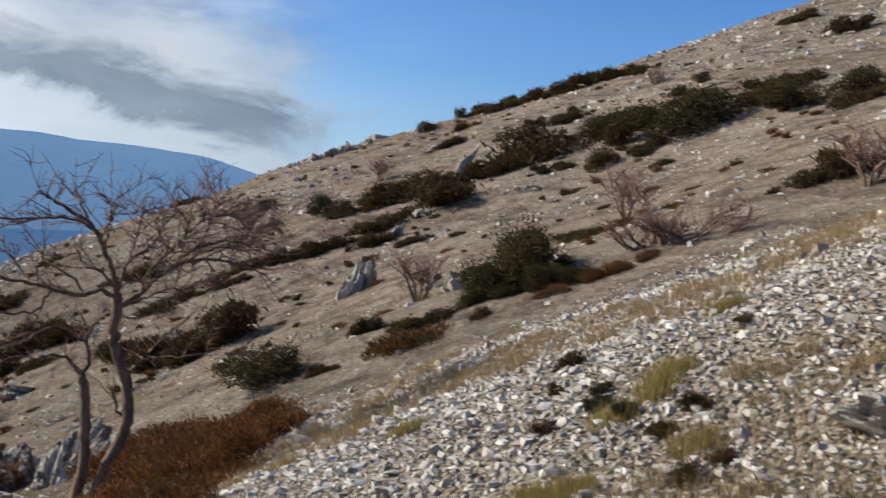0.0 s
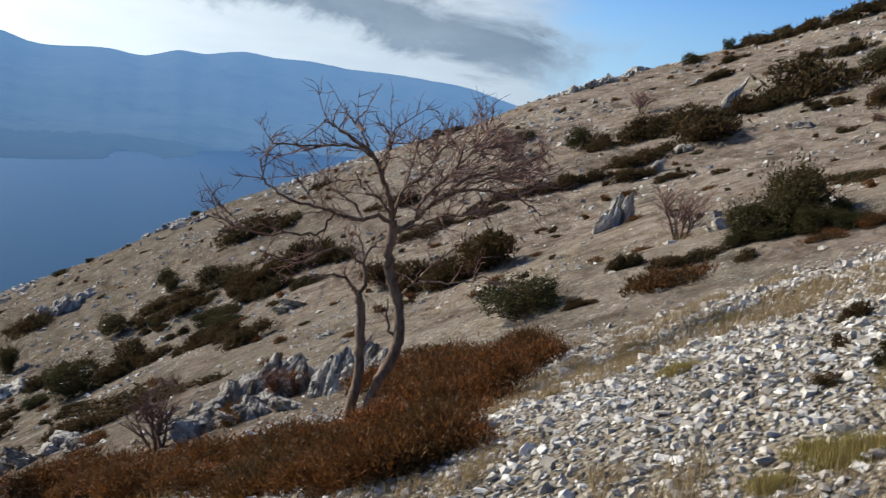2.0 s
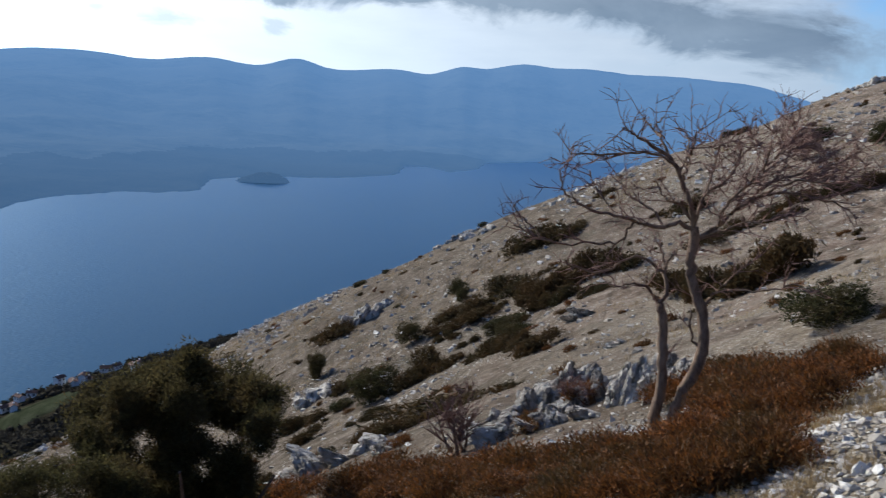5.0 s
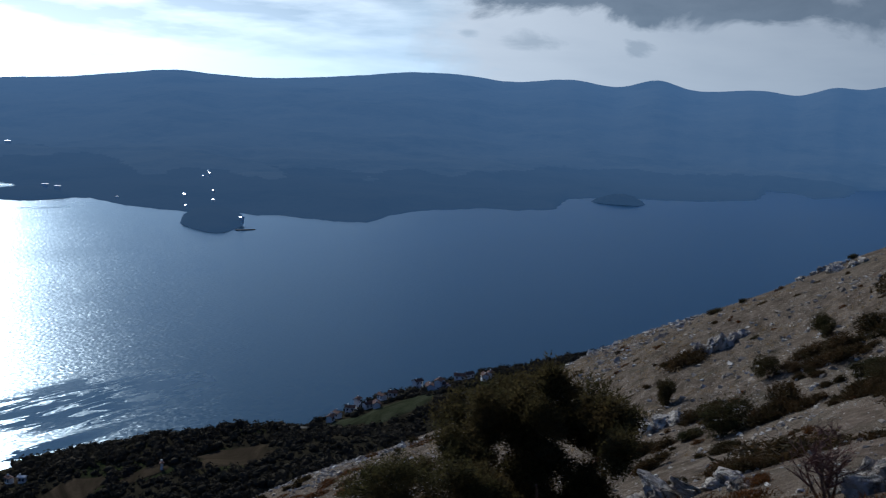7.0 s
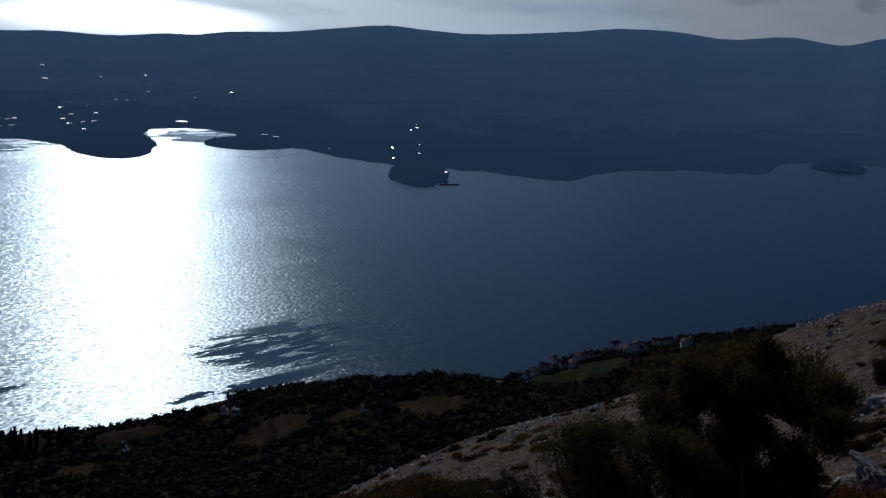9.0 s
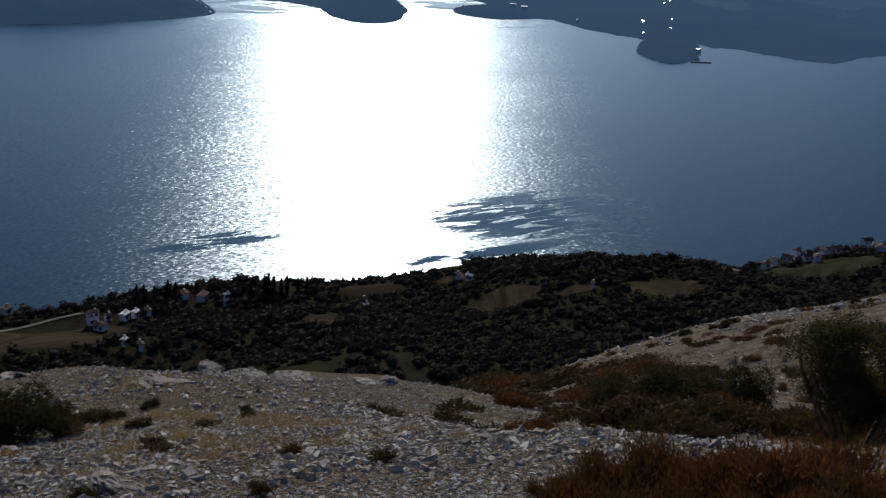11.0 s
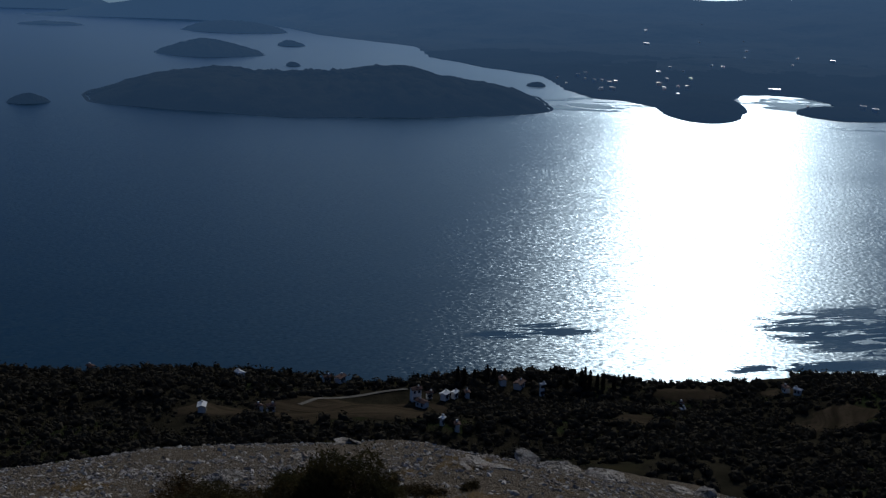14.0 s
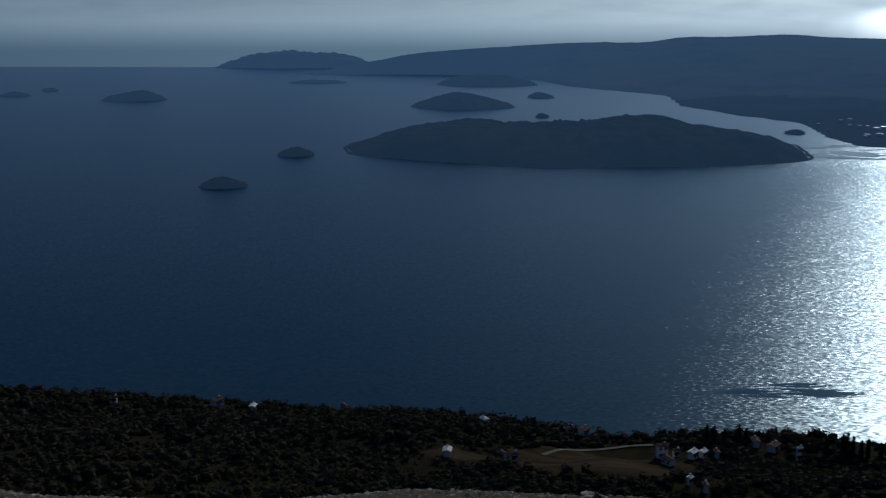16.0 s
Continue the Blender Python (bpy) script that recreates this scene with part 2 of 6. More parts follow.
def rock_material():
    m, n = material("limestone")
    p = place(n)
    info = n.add("ShaderNodeNewGeometry").outputs["Random Per Island"]
    a, b = n.noise(p, 2.4, 8, 0.65), n.noise(p, 14.0, 6, 0.7)
    stone = n.ramp(a, (0.3, (0.14, 0.12, 0.10)), (0.5, (0.34, 0.31, 0.27)), (0.7, (0.50, 0.47, 0.42)))
    stone = n.mix(n.ramp(b, (0.5, 0.0), (0.75, 0.55)), stone, (0.26, 0.22, 0.17))
    stone = n.mix(0.62, stone, n.ramp(info, (0.0, (0.17, 0.130, 0.090)), (0.4, (0.42, 0.350, 0.265)), (0.75, (0.57, 0.505, 0.42)), (1.0, (0.76, 0.70, 0.61))))
    surface(n, stone, 0.95, n.math("ADD", a, n.math("MULTIPLY", b, 0.4)), 0.7, 0.05, spec=0.0)
    return m


def outcrop_material(name="weathered_limestone", pale=0.73):
    m, n = material(name)
    p = place(n)
    a, b = n.noise(p, 2.2, 8, 0.7), n.noise(n.scaled(p, 1, 1, 0.35), 9.0, 8, 0.75)
    crack = n.ramp(n.noise(n.scaled(p, 1, 1, 0.25), 5.0, 5, 0.6, 0.8), (0.42, 1.0), (0.48, 0.0))
    stone = n.ramp(b, *((at, tuple(pale * c for c in tone)) for at, tone in ((0.3, (0.28, 0.225, 0.17)), (0.46, (0.58, 0.50, 0.405)), (0.66, (0.86, 0.78, 0.66)))))
    stone = n.mix(n.ramp(a, (0.52, 0.0), (0.7, 0.5)), stone, (0.30, 0.25, 0.20))
    stone = n.mix(n.ramp(n.noise(p, 1.1, 6, 0.7), (0.56, 0.0), (0.68, 0.6)), stone, (0.42, 0.30, 0.20))
    stone = n.mix(n.math("MULTIPLY", crack, 0.75), stone, (0.11, 0.09, 0.07))
    surface(n, stone, 0.9, n.math("SUBTRACT", n.math("ADD", a, n.math("MULTIPLY", b, 0.7)), crack), 1.0, 0.09, spec=0.15)
    return m


def leaf_material(name, dark, light, brown, through_light=0.25, spec=0.2):
    m, n = material(name)
    p = place(n)
    info = n.add("ShaderNodeNewGeometry").outputs["Random Per Island"]
    ob = n.add("ShaderNodeObjectInfo").outputs["Random"]
    colour = n.ramp(info, (0.0, dark), (1.0, light))
    colour = n.mix(n.ramp(n.noise(p, 1.7, 4), (0.42, 0.0), (0.68, 0.8)), colour, brown)
    colour = n.mix(n.math("MULTIPLY", ob, 0.4), colour, brown)
    surface(n, colour, 0.75, through_light=through_light, spec=spec)
    return m


def bark_material(name, dark, light):
    m, n = material(name)
    p = place(n)
    a = n.noise(n.scaled(p, 1, 1, 0.3), 22.0, 6, 0.7)
    surface(n, n.ramp(a, (0.32, dark), (0.66, light)), 0.9, a, 0.6, 0.012, spec=0.15)
    return m


def plain(name, colour, rough=0.85, vary=0.25, scale=0.6, spec=0.05):
    m, n = material(name)
    p = place(n)
    a = n.noise(p, scale, 6, 0.65)
    low, high = (tuple(c * k for c in colour) for k in (1 - vary, 1 + vary))
    surface(n, n.ramp(a, (0.35, low), (0.65, high)), rough, a, 0.2, 0.05, spec=spec)
    return m


def field_material(name, low, mid, pale, tuft):
    """Terraced fallow ground: rows of dry grass and bare earth along the contours."""
    m, n = material(name)
    p = place(n)
    rows = n.noise(n.scaled(p, 0.02, 0.02, 0.85), 1.0, 5, 0.65, 0.3)
    tufts = n.noise(p, 0.6, 6, 0.75)
    earth = n.ramp(rows, (0.36, low), (0.5, mid), (0.62, pale))
    earth = n.mix(n.ramp(tufts, (0.5, 0.0), (0.66, 0.75)), earth, tuft)
    surface(n, earth, 0.95, tufts, 0.5, 0.3, spec=0.0)
    return m


def sea_material():
    m, n = material("sea_water")
    p = place(n)
    wide = n.noise(n.scaled(p, 0.0016, 0.004, 1), 1.0, 4, 0.6, 0.6)
    swell = n.noise(n.scaled(p, 0.02, 0.05, 0.1), 1.0, 3, 0.5)
    # slicks of calm water drawn out along the shore
    streak = n.noise(n.scaled(p, 0.019, 0.085, 1), 1.0, 6, 0.62, 1.1)
    slick = 0.0
    for x, y, across, deep, sharp in ((372, 480, 88, 50, 0.46), (330, 488, 44, 36, 0.49), (168, 499, 42, 8, 0.42), (290, 433, 62, 10, 0.47), (178, 511, 18, 4, 0.42)):
        q = n.add("ShaderNodeVectorMath", operation="SUBTRACT", at_0=p, at_1=(x, y, 0)).outputs[0]
        reach = n.add("ShaderNodeVectorMath", operation="LENGTH", at_0=n.scaled(q, 1 / across, 1 / deep, 0)).outputs["Value"]
        here = n.math("MULTIPLY", n.ramp(reach, (0.45, 1.0), (1.0, 0.0)), n.ramp(streak, (sharp, 0.0), (sharp + 0.03, 1.0)))
        slick = n.math("MAXIMUM", slick, here)
    # broad calm lanes under the far shore and in the lagoon
    lanes = n.noise(n.scaled(p, 0.008, 0.011, 1), 1.0, 5, 0.6, 0.8)
    for x, y, across, deep, sharp in ((985, 1590, 130, 120, 0.46), (585, 1545, 135, 85, 0.50), (640, 1620, 70, 55, 0.49), (940, 1330, 120, 60, 0.55)):
        q = n.add("ShaderNodeVectorMath", operation="SUBTRACT", at_0=p, at_1=(x, y, 0)).outputs[0]
        reach = n.add("ShaderNodeVectorMath", operation="LENGTH", at_0=n.scaled(q, 1 / across, 1 / deep, 0)).outputs["Value"]
        here = n.math("MULTIPLY", n.ramp(reach, (0.55, 0.9), (1.0, 0.0)), n.ramp(lanes, (sharp, 0.0), (sharp + 0.04, 1.0)))
        slick = n.math("MAXIMUM", slick, here)
    body = n.ramp(wide, (0.35, (0.005, 0.025, 0.039)), (0.65, (0.008, 0.032, 0.049)))
    rough = n.mix(slick, n.ramp(wide, (0.3, 0.336), (0.7, 0.352)), (0.08, 0.08, 0.08))
    # wavelets: the slopes of a choppy sea, as a field of leaning normals
    calm = n.math("SUBTRACT", 1.0, n.math("MULTIPLY", slick, 0.9))
    facets = n.add("ShaderNodeTexNoise", in_Scale=0.38, in_Detail=3.0, in_Roughness=0.6)
    n.put(facets.inputs["Vector"], n.scaled(p, 1, 1.7, 1))
    slopes = n.add("ShaderNodeVectorMath", operation="SUBTRACT", at_0=facets.outputs["Color"], at_1=(0.5, 0.5, 0.5)).outputs[0]
    gust = n.math("MULTIPLY", calm, n.math("ADD", n.math("MULTIPLY", wide, 0.6), n.math("MULTIPLY", swell, 0.6)))
    slopes = n.add("ShaderNodeVectorMath", operation="SCALE", at_0=slopes)
    n.put(slopes.inputs["Scale"], n.math("MULTIPLY", gust, 0.85))
    lean = n.add("ShaderNodeVectorMath", operation="ADD", at_0=n.scaled(slopes.outputs[0], 1, 1, 0), at_1=(0, 0, 1)).outputs[0]
    normal = n.add("ShaderNodeVectorMath", operation="NORMALIZE", at_0=lean).outputs[0]
    deep_water = n.add("ShaderNodeBsdfDiffuse", in_Color=body)
    gloss = n.add("ShaderNodeBsdfAnisotropic", distribution="BECKMANN", in_Roughness=rough, in_Normal=normal, in_Color=(0.74, 0.89, 1.0, 1))
    share = n.math("MULTIPLY", n.add("ShaderNodeFresnel", in_IOR=1.33).outputs[0], 0.86)
    n.add("ShaderNodeOutputMaterial", in_Surface=n.add("ShaderNodeMixShader", at_0=share, at_1=deep_water.outputs[0], at_2=gloss.outputs[0]))
    return m


def far_land_material(name, haze_glow, depth=1.0):
    """Wooded land across the water, a distant backdrop: the haze of miles of air is put into its emission."""
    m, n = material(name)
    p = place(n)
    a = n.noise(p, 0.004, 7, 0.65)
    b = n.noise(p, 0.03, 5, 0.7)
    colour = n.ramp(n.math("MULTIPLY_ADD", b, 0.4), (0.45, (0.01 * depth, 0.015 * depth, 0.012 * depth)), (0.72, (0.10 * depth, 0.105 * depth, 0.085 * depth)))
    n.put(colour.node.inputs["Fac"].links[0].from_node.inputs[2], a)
    # the farther off, the stronger the haze painted into the emission
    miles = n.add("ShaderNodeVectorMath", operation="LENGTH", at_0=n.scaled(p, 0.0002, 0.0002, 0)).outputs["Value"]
    air = n.math("MULTIPLY", n.ramp(miles, (0.22, 0.66), (0.42, 0.86), (0.6, 1.08), (0.86, 1.36)), haze_glow)
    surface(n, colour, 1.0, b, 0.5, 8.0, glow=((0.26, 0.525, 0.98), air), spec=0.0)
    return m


GROUND, ROCK, SEA, OUTCROP = ground_material(), rock_material(), sea_material(), outcrop_material()
LEDGE = outcrop_material("brow_limestone", 0.62)
# far land in three strengths of haze, each put into the emission
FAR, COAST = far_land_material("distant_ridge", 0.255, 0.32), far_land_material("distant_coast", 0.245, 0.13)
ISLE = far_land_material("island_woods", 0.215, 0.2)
JUNIPER = leaf_material("juniper_leaves", (0.016, 0.019, 0.007), (0.060, 0.058, 0.021), (0.075, 0.052, 0.021), 0.3, 0.04)
HEATH = leaf_material("heath_twigs", (0.036, 0.017, 0.006), (0.27, 0.092, 0.020), (0.065, 0.043, 0.014))
SCRUB = leaf_material("scrub_leaves", (0.020, 0.019, 0.008), (0.060, 0.048, 0.020), (0.095, 0.052, 0.021), spec=0.05)
STRAW = leaf_material("dry_grass", (0.18, 0.122, 0.058), (0.42, 0.30, 0.155), (0.25, 0.172, 0.085), 0.35)
RUST = leaf_material("rust_grass", (0.085, 0.048, 0.020), (0.23, 0.115, 0.045), (0.14, 0.088, 0.036), 0.3)
TUFT = leaf_material("tuft_grass", (0.15, 0.112, 0.032), (0.36, 0.275, 0.085), (0.24, 0.175, 0.06), 0.35)
BARK = bark_material("grey_bark", (0.055, 0.035, 0.024), (0.25, 0.165, 0.108))
TWIG = bark_material("bare_twigs", (0.115, 0.060, 0.045), (0.235, 0.138, 0.104))
WOODS = leaf_material("pine_woods", (0.029, 0.028, 0.021), (0.050, 0.046, 0.032), (0.056, 0.044, 0.034), 0.12, 0.0)
OLIVE = leaf_material("olive_juniper_leaves", (0.022, 0.022, 0.009), (0.088, 0.078, 0.029), (0.088, 0.060, 0.025), 0.45, 0.03)
PLASTER = plain("white_plaster", (0.72, 0.70, 0.66), vary=0.1)
TILES = plain("clay_roof_tiles", (0.105, 0.062, 0.05), scale=1.5)
WINDOW = plain("dark_window", (0.03, 0.035, 0.04), 0.25)
FIELD = field_material("fallow_field", (0.026, 0.020, 0.013), (0.046, 0.034, 0.022), (0.068, 0.050, 0.032), (0.026, 0.028, 0.013))
PASTURE = field_material("green_terrace", (0.024, 0.026, 0.014), (0.038, 0.043, 0.023), (0.056, 0.058, 0.035), (0.020, 0.024, 0.012))
DRY_FIELD = field_material("pale_dry_field", (0.060, 0.055, 0.045), (0.115, 0.105, 0.088), (0.150, 0.138, 0.118), (0.050, 0.050, 0.034))
PALE_ROOF = plain("pale_metal_roof", (0.6, 0.6, 0.6), 0.32, 0.1, spec=0.6)
TRACK = plain("gravel_track", (0.14, 0.125, 0.10), scale=0.8)


# ---- building helpers ----
def mesh_object(name, verts, faces, mat, parent=None, smooth=False, label=""):
    me = bpy.data.meshes.new(name)
    me.from_pydata(verts if isinstance(verts, list) else verts.tolist(), [], faces if isinstance(faces, list) else faces.tolist())
    me.materials.append(mat)
    if smooth:
        me.shade_smooth()
    ob = new(name, me)
    if parent:
        ob.parent = parent
    return tagged(ob, label)


def part(name, bm, mat, parent, label=""):
    me = bpy.data.meshes.new(name)
    bm.to_mesh(me)
    bm.free()
    me.materials.append(mat)
    ob = new(name, me)
    ob.parent = parent
    return tagged(ob, label)


def holder(name, label, category, group=""):
    return tagged(new(name), label, category, group)


def smooth(a, b, v):
    s = np.clip((v - a) / (b - a), 0, 1)
    return s * s * (3 - 2 * s)


LATTICE = np.random.RandomState(5).rand(64, 64)


def bumps(x, y, size, octaves=3):
    """Smooth value noise, about -1 to 1."""
    total, amount, weight = 0.0, 1.0, 0.0
    for k in range(octaves):
        u, v = np.asarray(x) / size + 17.3 * k, np.asarray(y) / size + 9.1 * k
        i, j = np.floor(u).astype(int), np.floor(v).astype(int)
        s, t = u - i, v - j
        s, t = s * s * (3 - 2 * s), t * t * (3 - 2 * t)
        g = lambda a, b: LATTICE[a % 64, b % 64]
        total = total + amount * (g(i, j) * (1 - s) * (1 - t) + g(i + 1, j) * s * (1 - t) + g(i, j + 1) * (1 - s) * t + g(i + 1, j + 1) * s * t - 0.5)
        weight, amount, size = weight + amount * 0.5, amount * 0.5, size * 0.5
    return total / weight


def curve(v, at, to):
    """A smooth curve through a few knots."""
    i = np.clip(np.searchsorted(at, v) - 1, 0, len(at) - 2)
    at, to = np.asarray(at, float), np.asarray(to, float)
    slope = np.gradient(to, at)
    h = at[i + 1] - at[i]
    s = np.clip((v - at[i]) / h, 0, 1)
    return ((1 + 2 * s) * (1 - s) ** 2 * to[i] + s * (1 - s) ** 2 * h * slope[i] + s * s * (3 - 2 * s) * to[i + 1] + s * s * (s - 1) * h * slope[i + 1])


def shore(x):
    """How far down the slope the near coast lies."""
    x = np.asarray(x, float)
    base = 455 - 0.19 * x + 16 * bumps(x + 40, 3.0, 160, 3) - 32 * np.exp(-((x - 395) / 55.0) ** 2) + 22 * np.exp(-((x - 300) / 60.0) ** 2) - 18 * np.exp(-((x - 70) / 60.0) ** 2)
    return base + np.interp(x, (-200, -100, 0, 30, 60, 100, 160, 200, 330, 365, 415, 450, 480, 570, 620), (0, 10, 18, 15, 11, 12, 18, 4, 2, 12, 17, 8, 5, -8, -10))


def ground(x, y):
    """Height of the mountainside above the sea."""
    x, y = np.asarray(x, float), np.asarray(y, float)
    far = np.hypot(x, y)
    z = EYE - 1.55 - 0.030 * x - 0.429 * y
    # a gully beside the footpath, then the next spur, whose crest makes the skyline
    edge = x - 0.9 * bumps(x, y, 3.0, 2) * smooth(4, 9, x) - 1.3 * smooth(2.0, 4.5, y) * smooth(12, 7, y) * smooth(14, 8, x)
    gully = curve(edge, (-60, -50, 3.5, 5.2, 7.6, 10, 16, 24, 35, 48, 62, 75, 92, 130, 220, 600), (0, 0, 0, 0.05, 0.6, 1.1, 1.4, 2.6, 2.9, 1.4, -0.6, -1.4, 0.5, 12, 60, 200))
    z = z - gully * np.where(gully > 0, 1 + 0.012 * np.clip(y, 0, 60) * smooth(120, 60, x), 1)
    # the slope steepens below
    z = z - 0.0031 * np.clip(y - 25, 0, 400) ** 2 - 0.012 * np.clip(y - 23, 0, 60) ** 2 * smooth(22, 8, x)
    z = z + (0.10 * bumps(x, y, 2.2, 3) + 0.45 * bumps(x, y, 9, 3)) * smooth(3, 14, far) + 1.5 * bumps(x, y, 45, 3) * smooth(40, 120, far)
    # the slope's own swells and hollows
    az = np.degrees(np.arctan2(x, y))
    swell = curve(np.clip(az, -20, 140), (-21, -20, 0, 10, 17, 22, 26, 33, 38, 42, 46, 50, 54, 58, 62, 66, 69, 73, 77, 82, 86, 89, 92, 95, 98, 102, 106, 110, 114, 118, 122, 126, 130, 140, 141),
                  (0.000, 0.000, 0.017, 0.027, 0.042, 0.045, 0.026, 0.000, -0.018, -0.020, -0.023, -0.032, -0.042, -0.046, -0.036, -0.026, -0.020, -0.018, -0.011, -0.003, -0.001, -0.003, -0.005, -0.001, -0.002, -0.002, -0.005, -0.008, -0.009, -0.006, -0.004, -0.007, -0.009, 0.000, 0.000))
    z = z + far * swell * smooth(6, 24, far) * smooth(230, 110, far)
    # wooded foothills down to the coast
    inland = shore(x) - y
    foot = np.where(inland > 0, 2.0 * (1 - np.exp(-np.clip(inland, 0, None) / 4)) + 0.17 * np.clip(inland, 0, None), 0.25 * inland)
    foot = foot + (9 * bumps(x, y, 70, 3) + 4 * np.exp(-((x - 305) / 45) ** 2 - ((y - 375) / 45) ** 2)) * smooth(5, 60, inland)
    k = 6.0
    top = np.maximum(z, foot)
    z = top + np.log(np.exp((z - top) / k) + np.exp((foot - top) / k)) * k * smooth(60, 140, far)
    return np.minimum(z, 330 + 0 * z)


def spot(az, d):
    """x and y at a heading and distance from the camera's stand."""
    a = radians(az)
    return d * math.sin(a), d * math.cos(a)


def high(x, y):
    return float(ground(np.array([x]), np.array([y]))[0])


# ---- the large structure ----
def polar_sheet(name, azimuths, rings, height, mat, label, centre=False):
    a, d = np.meshgrid(np.radians(azimuths), rings)
    x, y = d * np.sin(a), d * np.cos(a)
    z = height(x, y)
    m, n = a.shape
    verts = np.stack([x, y, z], -1).reshape(-1, 3)
    idx = np.arange(m * n).reshape(m, n)
    faces = np.stack([idx[:-1, :-1], idx[:-1, 1:], idx[1:, 1:], idx[1:, :-1]], -1).reshape(-1, 4)
    ob = mesh_object(name, verts, faces, mat, smooth=True)
    return tagged(ob, label, name.split("_")[0], kind="structure")


def build_ground():
    azimuths = np.concatenate([np.arange(-34, 136, 0.42), np.arange(136, 326.1, 4)])
    azimuths = np.append(azimuths, 326.0) if azimuths[-1] < 325.9 else azimuths
    rings = np.concatenate([[0.02, 0.5], np.geomspace(1.0, 1100, 260)])
    return polar_sheet("ground", azimuths, rings, ground, GROUND, "stony limestone mountainside with dry grass above wooded foothills")


def build_sea():
    # one sheet of water, out past the horizon
    ob = mesh_object("water", [(-30000, -4000, 0), (30000, -4000, 0), (30000, 40000, 0), (-30000, 40000, 0)], [(0, 1, 2, 3)], SEA)
    return tagged(ob, "dark blue sea channel with glittering ripples and calm slicks", "sea", kind="structure")


def ridge_height(az):
    """Crest of the island across the channel, by heading."""
    rise = curve(az, (-9, -5.4, -4.2, -3, -0.5, 2.6, 7.15, 10.1, 11.6, 14.5, 17.3, 19.5, 21.65, 24, 27, 29.8,
                       31, 32.7, 35.7, 38.7, 41.1, 43.6, 46, 48.5, 50.9, 54.5, 57, 59.1, 62.8, 65.3, 67.4, 69,
                       72.8, 74.6, 76.4, 77.6, 79.6, 81.4, 83.4, 85.4, 87.8, 89.5, 92.3, 94, 97, 112),
                 (-2.6, -1.8, -1.62, -1.38, -1.13, -0.92, -0.68, -0.66, -0.44, -0.38, -0.25, -0.4, -0.45, -0.36, -0.43, -0.2,
                       -0.2, 0.03, 0.2, 0.55, 0.82, 0.68, 0.62, 0.75, 0.96, 1.3, 1.25, 1, 1.24, 0.97, 1.4, 0.98,
                       1.06, 0.9, 1.36, 1.31, 1.64, 1.5, 1.52, 1.33, 1.3, 1.2, 0.92, 0.5, -0.3, -2.3))
    return EYE + 4350 * np.tan(np.radians(rise))


def far_coast(az):
    return np.interp(az, (-9, -5.3, -1, 3.3, 5.8, 8.2, 11.2, 11.9, 14.7, 18.1, 19.4, 21.3, 23.2, 24.5, 26, 28.2,
                       28.8, 30, 31.5, 33, 34.2, 35.2, 37, 38.9, 41.1, 43.4, 45.8, 47.4, 50, 51.8, 53, 54.6,
                       57.6, 60.5, 62.3, 62.9, 65.6, 67.3, 70, 73, 73.5, 74.7, 75.8, 77.4, 78, 81, 83.8, 95,
                       112),
                     (4700, 4265, 4300, 3960, 3400, 3170, 2915, 2560, 2310, 2150, 1870, 1740, 1720, 1660, 1700, 1760,
                       1960, 2000, 1990, 1940, 1740, 1690, 1690, 1595, 1540, 1520, 1500, 1490, 1454, 1453, 1533, 1611,
                       1696, 1703, 1745, 1960, 2050, 2040, 2080, 2200, 2480, 2480, 2320, 2450, 2710, 2870, 2960, 3300,
                       3700))


